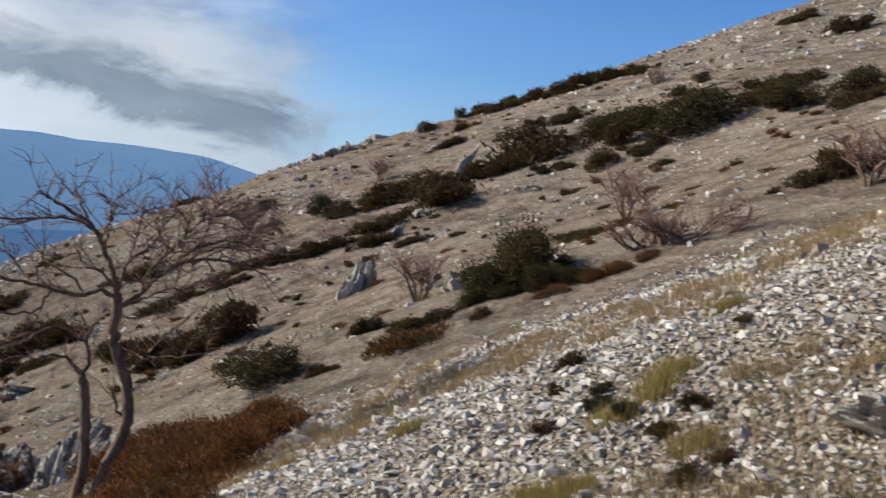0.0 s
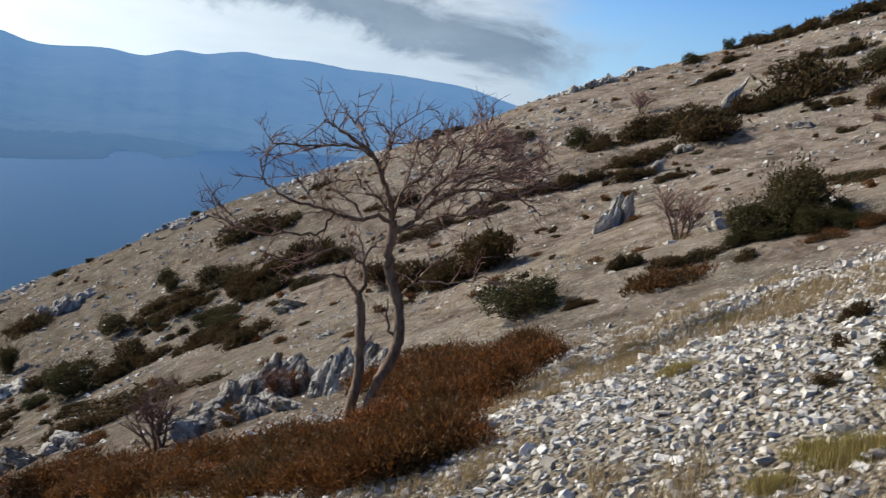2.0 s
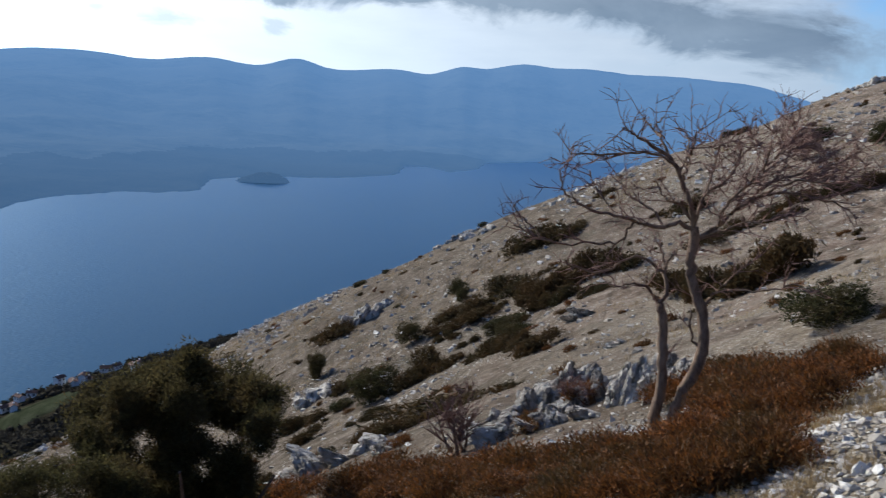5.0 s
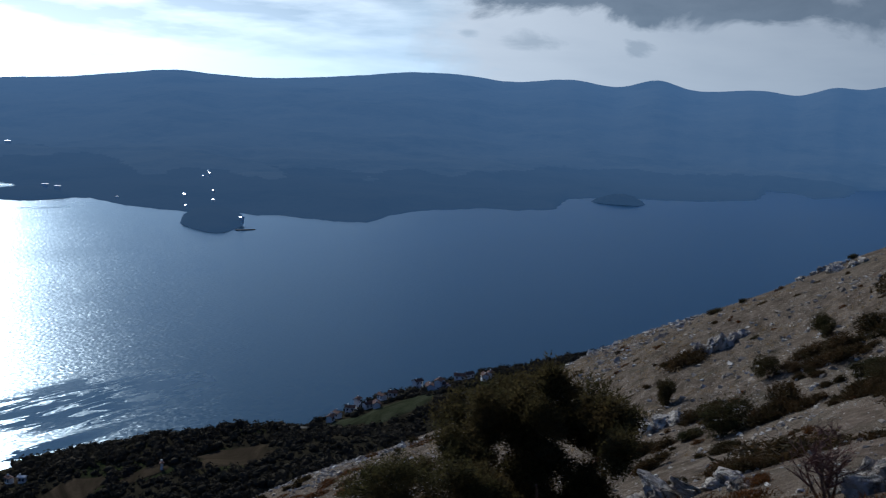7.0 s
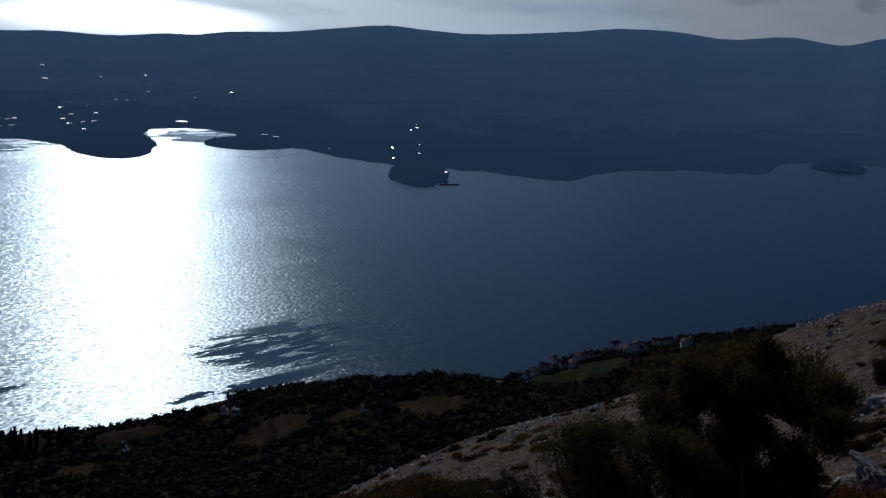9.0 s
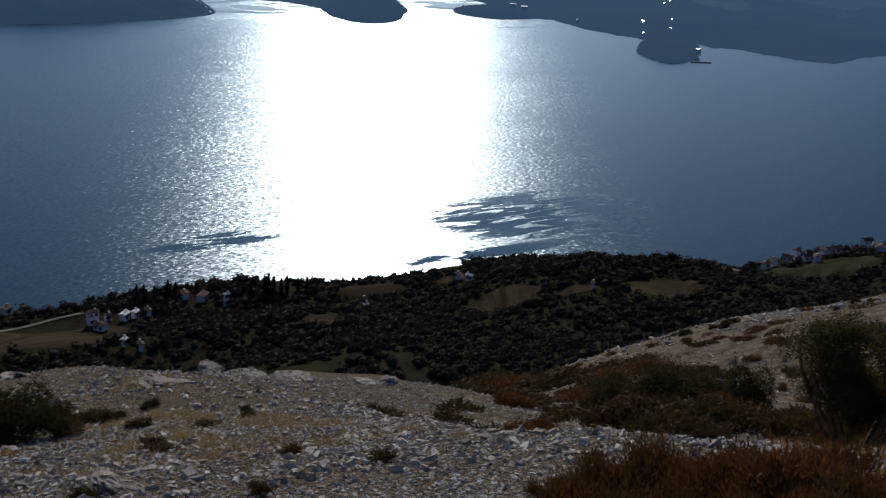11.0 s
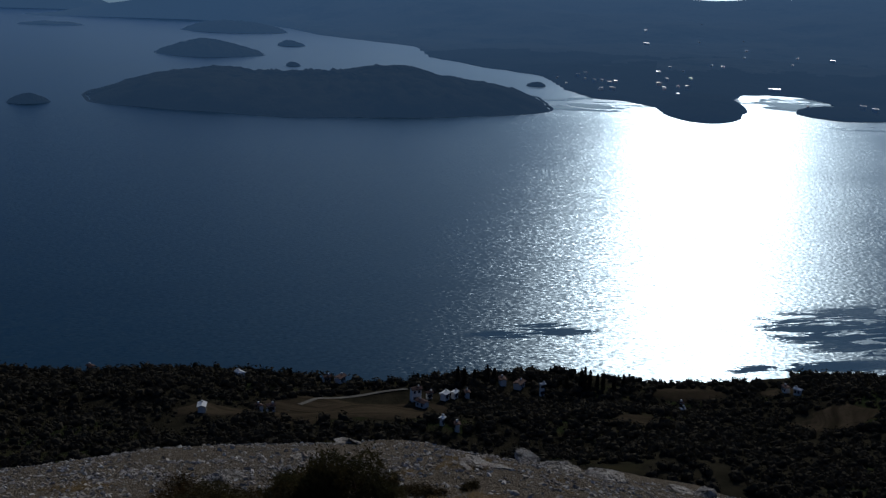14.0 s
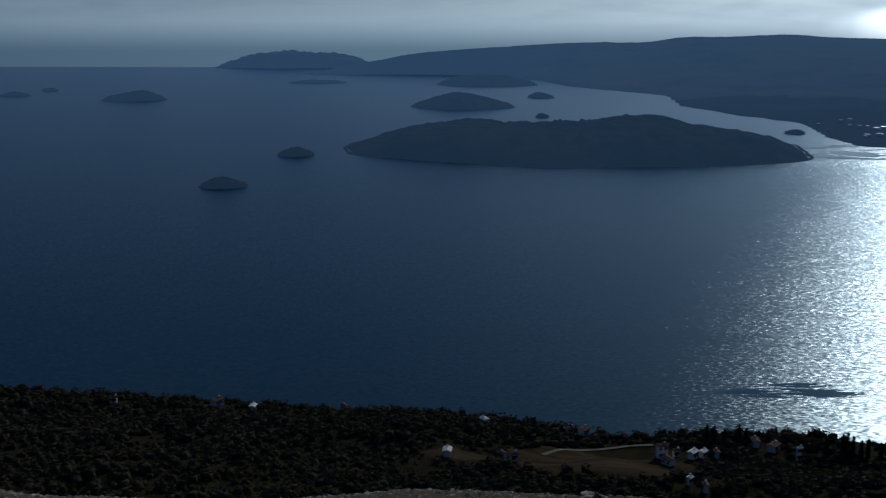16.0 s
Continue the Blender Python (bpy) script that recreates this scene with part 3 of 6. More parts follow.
def far_island():
    azimuths = np.arange(-9, 112, 0.22)
    steps = np.linspace(0, 1, 150) ** 1.4
    heads = ((26.7, 1680, 2.2, 175, 20), (34.1, 1760, 2.5, 100, 13), (43.4, 1425, 1.75, 120, 17))

    def height(x, y):
        az, d = np.degrees(np.arctan2(x, y)), np.hypot(x, y)
        c = far_coast(az) + 22 * bumps(az, 2.0, 0.7, 5)
        c = np.minimum(c, 4270)
        inner = sum(far_coast(az + k) for k in (-5, -3.5, -2, -0.7, 0.7, 2, 3.5, 5)) / 8
        inner = np.minimum(inner, 4200)
        up = np.clip((d - inner) / (4350 - inner), 0, 1)
        z = -12 + 14 * smooth(-30, 25, d - c) + ridge_height(az) * (0.62 * up ** 1.6 + 0.38 * smooth(0.25, 1.0, up))
        z = z + (26 * bumps(x, y, 520, 4) + 10 * bumps(x, y, 150, 3)) * smooth(0.01, 0.2, up) * smooth(1.0, 0.8, up)
        z = z + 2.5 * bumps(az, 1.0, 0.6, 4) * smooth(0.8, 1.0, up)
        z = z + 11 * smooth(15, 170, d - c) * (0.7 + 0.9 * bumps(x, y, 260, 4)) * smooth(0.5, 0.2, up)
        for a, r, wide, deep, tall in heads:
            r2 = ((az - a) / wide) ** 2 + ((d - r) / deep) ** 2 + 0.45 * bumps(x, y, 110, 4)
            z = np.maximum(z, -8 + 9 * smooth(1.08, 0.92, r2) + tall * np.clip(1 - r2, 0, 1) ** 0.8 + 2 * bumps(x, y, 45, 3) * (r2 < 1))
        # no pools in the low ground behind the shore
        return np.where(d - c > 45, np.maximum(z, 2.5), z)

    rings = np.geomspace(1150, 4350, 210)
    a, d = np.meshgrid(np.radians(azimuths), rings)
    verts = np.stack([d * np.sin(a), d * np.cos(a), height(d * np.sin(a), d * np.cos(a))], -1)
    m, n = a.shape
    idx = np.arange(m * n).reshape(m, n)
    faces = np.stack([idx[:-1, :-1], idx[:-1, 1:], idx[1:, 1:], idx[1:, :-1]], -1).reshape(-1, 4)
    wet = (verts[..., 2] < -3).reshape(-1)
    faces = faces[~wet[faces].all(1)]
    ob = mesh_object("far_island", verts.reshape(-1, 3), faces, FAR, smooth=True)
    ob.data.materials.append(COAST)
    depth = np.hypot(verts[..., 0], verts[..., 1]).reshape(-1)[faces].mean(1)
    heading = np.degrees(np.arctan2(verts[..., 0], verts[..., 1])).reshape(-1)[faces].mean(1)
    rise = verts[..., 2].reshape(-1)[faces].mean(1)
    # the low coast takes the slightly weaker painted haze
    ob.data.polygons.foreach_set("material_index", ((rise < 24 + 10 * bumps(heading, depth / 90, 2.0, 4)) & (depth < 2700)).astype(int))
    tagged(ob, "long wooded island ridge across the channel, blue with distance", "island", kind="structure")
    return height


def islet(az, d, across, deep, tall, lumps, label, profile=None):
    """A wooded islet: an uneven low dome with a shore line."""
    n, m = 160, 22
    seed = az * 3.1
    rough = random.Random(int(d))
    verts, faces = [], []
    right = Vector((math.cos(radians(az)), -math.sin(radians(az)), 0))
    out = Vector((math.sin(radians(az)), math.cos(radians(az)), 0))
    x0, y0 = spot(az, d)
    for j in range(m + 1):
        r = 1 - j / m
        for i in range(n):
            t = 2 * math.pi * i / n
            u, v = math.cos(t), math.sin(t)
            edge = 1 + 0.13 * float(bumps(u * 1.3 + seed, v * 1.3, 0.9, 3))
            px, py = u * r * edge, v * r * edge
            h = (1 - r ** 2.3) * (0.70 + 0.30 * math.cos(px * lumps * 3.1 + seed) ** 2) * (1 - 0.35 * px * px)
            if profile:
                h = (1 - r ** 6) * float(np.interp(px, *profile)) * (1 - 0.75 * abs(py) ** 2.4)
            z = -2 + 3.5 * min(1, (1 - r) * 12) + tall * h + 0.16 * tall * float(bumps(px * across / 40 + seed, py * deep / 40, 0.5, 3)) * (1 - r) ** 0.3 + (0.9 + 0.045 * tall) * rough.uniform(-1, 1.4) * min(1, (1 - r) * 9)
            p = right * (px * across / 2) + out * (py * deep / 2)
            verts.append((p.x, p.y, z))
    for j in range(m):
        for i in range(n):
            k = (i + 1) % n
            faces.append((j * n + i, j * n + k, (j + 1) * n + k, (j + 1) * n + i))
    ob = new("islet")
    ob.location = (x0, y0, 0)
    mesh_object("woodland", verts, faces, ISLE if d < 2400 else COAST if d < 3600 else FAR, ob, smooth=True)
    # a low rim of bare rock along the water
    rim, strip = [], []
    for i in range(n):
        p = Vector(verts[i])
        for grow, z in ((1.008, -1.5), (1.005, 0.3), (0.99, 0.5)):
            rim.append((p.x * grow, p.y * grow, z))
    for i in range(n):
        k = (i + 1) % n
        for s in (0, 1):
            strip.append((3 * i + s, 3 * k + s, 3 * k + s + 1, 3 * i + s + 1))
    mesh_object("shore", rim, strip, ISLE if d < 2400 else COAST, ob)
    return tagged(ob, label, "island", "islands in the channel")


build_ground()
build_sea()
far_height = far_island()
# heading, distance, width, depth, height, number of tops
islet(6.25, 1624, 730, 500, 44, 0.9, "largest wooded island, long and low with two tops",
      ((-1.05, -0.95, -0.85, -0.7, -0.5, -0.42, -0.3, -0.15, 0.1, 0.25, 0.38, 0.5, 0.62, 0.72, 0.86, 0.96, 1.05),
       (0.05, 0.26, 0.46, 0.64, 0.78, 0.77, 0.62, 0.66, 0.76, 1.0, 0.95, 0.74, 0.6, 0.58, 0.42, 0.2, 0.05)))
for row in ((0.12, 2478, 253, 230, 29, 0.5), (1.46, 3489, 337, 270, 38, 0.4), (4.38, 2828, 75, 60, 13, 0.4), (4.49, 2183, 30, 26, 7, 0.4),
            (-13.08, 1224, 56, 44, 8, 0.4), (-9.08, 1518, 57, 45, 9, 0.5), (-17.47, 2820, 169, 130, 22, 0.6), (-7.79, 3609, 198, 80, 9, 1.3),
            (65.62, 1945, 100, 75, 16, 0.4), (-23.36, 3094, 85, 60, 8, 0.6), (-21.66, 3315, 52, 40, 7, 0.6),
            (17.84, 1934, 36, 30, 6, 0.4), (-5.43, 4451, 60, 40, 8, 0.5)):
    islet(*row, "small wooded island lying in the calm channel")
islet(-8.75, 5148, 840, 420, 74, 0.6, "long hilly island at the far mouth of the channel",
      ((-1.05, -0.9, -0.7, -0.4, -0.1, 0.15, 0.4, 0.6, 0.85, 1.05), (0.05, 0.3, 0.6, 0.85, 1.0, 0.88, 0.86, 0.74, 0.35, 0.05)))


# ---- plants and stones: shapes ----
def crown_data(seed, count, leaf, aspect, upright=0.0, lumps=7, hollow=0.6, sprays=0.55):
    """Leaves of a shrub one metre wide: vertices and faces. upright: 0 leaves at random, 1 blades that stand up."""
    r = np.random.RandomState(seed)
    centres = np.concatenate([[[0, 0, 0.42]], np.stack([0.32 * np.cos(t := r.rand(lumps) * 6.283) * (0.5 + 0.6 * r.rand(lumps)),
                                                         0.32 * np.sin(t) * (0.5 + 0.6 * r.rand(lumps)), 0.15 + 0.52 * r.rand(lumps) ** 1.3], -1)])
    radii = np.concatenate([[0.26], 0.10 + 0.16 * r.rand(lumps)])
    which = r.choice(lumps + 1, count, p=radii ** 2 / (radii ** 2).sum())
    way = r.normal(size=(count, 3))
    way /= np.linalg.norm(way, axis=1)[:, None]
    p = centres[which] + way * (radii[which] * (hollow + (1.05 - hollow) * r.rand(count)))[:, None]
    p[:, 2] = np.abs(p[:, 2]) * aspect * 1.18
    p[:, :2] *= 1 + 0.10 * r.normal(size=(count, 1)) * (r.rand(count, 1) < 0.15)
    # sprays that stand out of the outline
    spray = (np.sin(way @ r.normal(size=(3, 1)) * 9 + which[:, None] * 2.3) > 0.72) * (0.16 + 0.22 * r.rand(count, 1)) * r.rand(count, 1) * sprays
    p += way * spray * np.array([0.8, 0.8, aspect]) + np.array([0, 0, 0.5]) * spray * aspect
    long = r.normal(size=(count, 3)) * (1 - 0.8 * upright) + way * 0.5
    long[:, 2] += 1.6 * upright
    long /= np.linalg.norm(long, axis=1)[:, None]
    side = np.cross(long, r.normal(size=(count, 3)))
    side /= np.linalg.norm(side, axis=1)[:, None]
    size = leaf * (0.6 + 0.8 * r.rand(count))[:, None]
    thin = 0.42 - 0.30 * upright
    verts = np.stack([p - long * size * 0.45 + side * size * thin * 0.6, p - long * size * 0.45 - side * size * thin * 0.6, p + long * size * 0.7], 1).reshape(-1, 3)
    faces = np.arange(count * 3).reshape(-1, 3)
    return verts, faces


def tube(points, radii, sides=5):
    """A tapered, bent stem."""
    points = [Vector(p) for p in points]
    verts, faces = [], []
    for i, p in enumerate(points):
        ahead = (points[min(i + 1, len(points) - 1)] - points[max(i - 1, 0)]).normalized()
        a = ahead.orthogonal().normalized()
        b = ahead.cross(a)
        for k in range(sides):
            t = 2 * math.pi * k / sides
            verts.append(tuple(p + (a * math.cos(t) + b * math.sin(t)) * radii[i]))
    for i in range(len(points) - 1):
        for k in range(sides):
            j = (k + 1) % sides
            faces.append((i * sides + k, i * sides + j, (i + 1) * sides + j, (i + 1) * sides + k))
    faces.append(tuple(range((len(points) - 1) * sides, len(points) * sides)))
    return verts, faces


def joined(pieces):
    verts, faces = [], []
    for v, f in pieces:
        n = len(verts)
        verts.extend(v)
        faces.extend(tuple(i + n for i in q) for q in f)
    return verts, faces


def bent(rng, start, way, length, steps, wander, lift=0.0):
    """Points of a wandering twig."""
    p, way = Vector(start), Vector(way).normalized()
    points = [p.copy()]
    for _ in range(steps):
        way = (way + Vector((rng.gauss(0, wander), rng.gauss(0, wander), rng.gauss(0, wander) + lift))).normalized()
        p = p + way * (length / steps)
        points.append(p.copy())
    return points


def twigs_from(rng, points, count, length, radius, lift=0.04, again=3):
    """Side twigs along a limb, each with finer ones."""
    pieces = []
    for _ in range(count):
        s = rng.uniform(0.25, 1.0) * (len(points) - 1)
        i = min(int(s), len(points) - 2)
        p = Vector(points[i]).lerp(Vector(points[i + 1]), s - i)
        along = (Vector(points[i + 1]) - Vector(points[i])).normalized()
        way = along * 1.0 + Vector((rng.gauss(0, 0.5), rng.gauss(0, 0.5), rng.gauss(0.04, 0.42)))
        size = length * rng.uniform(0.45, 1.2)
        q = bent(rng, p, way, size, 4, 0.25, lift)
        pieces.append(tube(q, [radius * (1 - 0.18 * k) for k in range(5)], 3))
        for _ in range(again):
            k = rng.randint(1, 3)
            z = bent(rng, q[k], (q[k + 1] - q[k]).normalized() + Vector((rng.gauss(0, 0.6), rng.gauss(0, 0.6), rng.gauss(0.2, 0.5))), size * rng.uniform(0.25, 0.6), 3, 0.3, lift)
            pieces.append(tube(z, [radius * 0.6, radius * 0.5, radius * 0.4, radius * 0.25], 3))
    return pieces


def upright_on(x, y, lean):
    """A turn that leans a thing toward the slope's normal: 0 upright, 1 square to the ground."""
    e = 0.4
    n = Vector(((high(x - e, y) - high(x + e, y)) / (2 * e), (high(x, y - e) - high(x, y + e)) / (2 * e), 1)).normalized()
    return Vector((0, 0, 1)).lerp(n, lean).to_track_quat("Z", "Y").to_matrix().to_4x4()


def stems_data(seed, count, tall, spread):
    rng = random.Random(seed)
    pieces = []
    for _ in range(count):
        a = rng.uniform(0, 6.28)
        q = bent(rng, (0.03 * math.cos(a), 0.03 * math.sin(a), -0.06), (spread * math.cos(a), spread * math.sin(a), 1), tall * rng.uniform(0.7, 1.1), 4, 0.16)
        pieces.append(tube(q, [0.016, 0.013, 0.010, 0.007, 0.004], 4))
    return joined(pieces)


class Kind:
    """A kind of shrub: a few master plants of it, copied to where it grows."""

    def __init__(self, name, category, group, mat, aspect, count, leaf, upright, variants=4, lumps=7, hollow=0.6, lean=0.5):
        self.name, self.category, self.group, self.mat, self.aspect = name, category, group, mat, aspect
        self.spec, self.variants, self.lean, self.made, self.masters = (count, leaf, upright, lumps, hollow), variants, lean, 0, []

    def master(self, k):
        count, leaf, upright, lumps, hollow = self.spec
        base = holder(self.name, "", self.category, self.group)
        v, f = crown_data(31 * k + len(self.name), count, leaf, self.aspect, upright, lumps, hollow)
        mesh_object("crown", v, f, self.mat, base)
        v, f = stems_data(k + 7, 6, self.aspect * 0.75, 0.5)
        tagged(mesh_object("stem", v, f, TWIG, base), kind="stuff")
        return base

    def grow(self, az, d, wide, tall, label, turn=None):
        x, y = spot(az, d)
        rng = random.Random(int(az * 100 + d * 10))
        k = self.made % self.variants
        self.made += 1
        squash = min(max(tall / (wide * self.aspect), 0.55), 1.5)
        m = Matrix.Translation((x, y, high(x, y) - 0.09 * wide)) @ upright_on(x, y, self.lean) @ pose(0, 0, 0, 0, 0, rng.uniform(0, 360) if turn is None else turn) @ Matrix.Diagonal((wide, wide * rng.uniform(0.8, 1.15), wide * squash, 1))
        if k >= len(self.masters):
            ob = self.master(k)
            ob.matrix_basis = m
            self.masters.append(ob)
        else:
            ob = copy_thing(self.masters[k], Matrix.Identity(4))
            ob.matrix_basis = m
        return tagged(ob, label)


juniper = Kind("juniper_bush", "bush", "juniper bushes on the slope", JUNIPER, 0.75, 7000, 0.040, 0.25, lumps=9, hollow=0.7)
scrub = Kind("low_scrub", "shrub", "low scrub on the slope", SCRUB, 0.42, 2600, 0.062, 0.3, lean=0.85, lumps=10)
tussock = Kind("scrub_tussock", "shrub", "small tussocks on the slope", SCRUB, 0.36, 480, 0.115, 0.4, lean=0.8)
heath_tussock = Kind("heath_tussock", "shrub", "small heath tussocks on the slope", HEATH, 0.40, 600, 0.10, 0.5, lean=0.8)
heath = Kind("heath_shrub", "shrub", "brown heath on the slope", HEATH, 0.42, 2200, 0.058, 0.5, lean=0.8)
mound = Kind("heath_mound", "shrub", "brown heath in the gully", HEATH, 0.46, 9500, 0.037, 0.65, variants=5, lumps=12, hollow=0.3, lean=0.7)
cushion = Kind("dwarf_shrub", "shrub", "dwarf shrubs among the stones", SCRUB, 0.55, 2400, 0.055, 0.4, lean=0.4, hollow=0.25)


def stone_shape(seed, flat=0.65):
    """An angular broken stone about one metre across."""
    r = np.random.RandomState(seed)
    bm = bmesh.new()
    bmesh.ops.create_icosphere(bm, subdivisions=1, radius=0.5)
    for v in bm.verts:
        v.co *= 0.75 + 0.45 * r.rand()
        v.co.x *= 1.15
        v.co.z *= flat
    for _ in range(2):
        n = Vector(r.normal(size=3)).normalized()
        for v in bm.verts:
            over = v.co.dot(n) - 0.30
            if over > 0:
                v.co -= n * over * 0.9
    verts = np.array([v.co[:] for v in bm.verts])
    faces = np.array([[v.index for v in f.verts] for f in bm.faces])
    bm.free()
    return verts, faces


STONES = [stone_shape(k, 0.5 + 0.05 * (k % 5)) for k in range(10)]


def chip_shape(seed):
    """A small broken block of few faces."""
    r = np.random.RandomState(seed)
    v = np.array([(x, y, z) for z in (-0.30, 0.28) for x, y in ((-0.5, -0.42), (0.5, -0.42), (0.5, 0.42), (-0.5, 0.42))])
    v = v * (0.72 + 0.5 * r.rand(8, 1)) + r.normal(0, 0.09, (8, 3))
    v[4:, :2] *= 0.62 + 0.3 * r.rand()
    f = ((0, 1, 5, 4), (1, 2, 6, 5), (2, 3, 7, 6), (3, 0, 4, 7), (4, 5, 6, 7), (3, 2, 1, 0))
    return v, np.array([t for q in f for t in ((q[0], q[1], q[2]), (q[0], q[2], q[3]))])


CHIPS = [chip_shape(k) for k in range(12)]


def loose_stones(name, x, y, size, seed, sink, label, shapes=None):
    """Many stones in one mesh, lying on the ground."""
    r = np.random.RandomState(seed)
    n = len(x)
    z = ground(x, y)
    shapes = shapes or STONES
    kinds = r.randint(0, len(shapes), n)
    spin = r.rand(n) * 6.283
    tilt = r.normal(0, 0.35, n) - 0.2
    all_v, all_f, base = [], [], 0
    for k, (verts, faces) in enumerate(shapes):
        pick = np.where(kinds == k)[0]
        if not len(pick):
            continue
        v = verts[None] * size[pick][:, None, None] * np.stack([0.7 + 0.8 * r.rand(len(pick)), 0.6 + 0.6 * r.rand(len(pick)), 0.4 + 0.9 * r.rand(len(pick))], -1)[:, None]
        c, s = np.cos(tilt[pick])[:, None], np.sin(tilt[pick])[:, None]
        v = np.stack([v[..., 0], v[..., 1] * c - v[..., 2] * s, v[..., 1] * s + v[..., 2] * c], -1)
        c, s = np.cos(spin[pick])[:, None], np.sin(spin[pick])[:, None]
        v = np.stack([v[..., 0] * c - v[..., 1] * s, v[..., 0] * s + v[..., 1] * c, v[..., 2]], -1)
        v = v + np.stack([x[pick], y[pick], z[pick] + size[pick] * sink], -1)[:, None]
        all_v.append(v.reshape(-1, 3))
        all_f.append((faces[None] + base + np.arange(len(pick))[:, None, None] * len(verts)).reshape(-1, 3))
        base += len(pick) * len(verts)
    ob = mesh_object(name, np.concatenate(all_v), np.concatenate(all_f), ROCK)
    return tagged(ob, label, "stones", kind="stuff")


def sector(count, near, far, a0, a1, seed):
    """Random places in a sector, even by area."""
    r = np.random.RandomState(seed)
    d = np.sqrt(near ** 2 + (far ** 2 - near ** 2) * r.rand(count))
    a = np.radians(a0 + (a1 - a0) * r.rand(count))
    return d * np.sin(a), d * np.cos(a), d, r


def on_scree(x, y):
    """1 on the open scree round the path, 0 in the gully."""
    return smooth(12.2, 8.6, x - 0.9 * bumps(x, y, 3.0, 2) - 0.22 * np.clip(-y - 1.5, 0, 30) - 0.42 * np.clip(y - 3, 0, 20)) * smooth(33, 27, y)


def grass(name, x, y, tall, blades, mat, seed, label):
    """Tufts of thin blades in one mesh."""
    r = np.random.RandomState(seed)
    n = len(x) * blades
    bx, by = np.repeat(x, blades), np.repeat(y, blades)
    h = np.repeat(tall, blades) * (0.5 + 0.7 * r.rand(n))
    a = r.rand(n) * 6.283
    off = np.repeat(tall, blades) * 0.9 * np.sqrt(r.rand(n))
    b = r.rand(n) * 6.283
    bx, by = bx + off * np.cos(b), by + off * np.sin(b)
    bz = ground(bx, by) - 0.01
    lean = 0.7 * r.rand(n)
    wide = 0.0011 + 0.0010 * r.rand(n) + 0.00014 * np.hypot(bx, by)
    p0 = np.stack([bx - wide * np.sin(a), by + wide * np.cos(a), bz], -1)
    p1 = np.stack([bx + wide * np.sin(a), by - wide * np.cos(a), bz], -1)
    p2 = np.stack([bx + h * lean * np.cos(a + 1), by + h * lean * np.sin(a + 1), bz + h], -1)
    ob = mesh_object(name, np.stack([p0, p1, p2], 1).reshape(-1, 3), np.arange(n * 3).reshape(-1, 3), mat)
    return tagged(ob, label, "grass", kind="stuff")


def outcrop(az, d, wide, tall, label, blocks=5, group="limestone outcrops", fin=0.0, mat=None):
    """A weathered limestone outcrop: fissured blocks grown together. fin: 0 a bank of knobs, 1 upright blades."""
    x, y = spot(az, d)
    rng = random.Random(int(az * 77 + d * 13))
    base = holder("rock_outcrop", label, "rock", group)
    base.location = (x, y, high(x, y) + tall * (0.14 if fin else 0.02))
    right = Vector((math.cos(radians(az)), -math.sin(radians(az)), 0))
    out = Vector((math.sin(radians(az)), math.cos(radians(az)), 0))
    lean = rng.uniform(8, 24)
    for k in range(blocks):
        s = (k + 0.5) / blocks - 0.5 + rng.uniform(-0.12, 0.12) if blocks > 1 else 0.0
        h = tall * (1.0 if k == blocks // 2 else rng.uniform(0.35, 0.9))
        b = wide / blocks * rng.uniform(1.1, 1.9 - 0.5 * fin)
        bm = bmesh.new()
        bmesh.ops.create_icosphere(bm, subdivisions=5 if d < 15 and wide > 0.45 else 4 if d < 40 else 3, radius=0.5)
        # the beds all lean one way, along the slope
        tip = Matrix.Rotation(radians(lean + rng.uniform(-14, 14)), 4, out) @ Matrix.Rotation(radians(rng.uniform(-30, 20)), 4, right) @ Matrix.Rotation(radians(rng.uniform(-60, 60)), 4, "Z")
        seed = Vector((rng.uniform(0, 50), rng.uniform(0, 50), rng.uniform(0, 50)))
        cuts = [(Vector((rng.gauss(0, 1), rng.gauss(0, 1), rng.gauss(0.2, 0.7))).normalized(), rng.uniform(0.22, 0.38)) for _ in range(10)]
        at = right * (s * wide) + out * rng.uniform(-0.4, 0.4) * wide * 0.5
        rise = float(ground(np.array([x + at.x]), np.array([y + at.y]))[0]) - high(x, y)
        for v in bm.verts:
            p = v.co.copy()
            for n, reach in cuts:
                over = p.dot(n) - reach
                if over > 0:
                    p -= n * over * 0.9
            rib = abs(noise.noise(Vector((p.x * 6, p.y * 6, p.z * (2.2 - 1.2 * fin))) + seed))
            pit = abs(noise.noise(Vector((p.x * 15, p.y * 15, p.z * 7)) + seed))
            p *= 1.04 + 0.34 * noise.noise(p * 2.6 + seed) - 1.5 * max(0, 0.15 - rib) - 0.55 * max(0, 0.12 - pit) + 0.10 * noise.noise(p * 13 + seed) + 0.05 * noise.noise(p * 34 + seed)
            v.co = tip @ Vector((p.x * b * (1.9 - 0.5 * fin), p.y * b * 1.8, p.z * h * (1.35 + 0.6 * fin))) + at + Vector((0, 0, rise))
        part("boulder", bm, mat or OUTCROP, base)
    return base


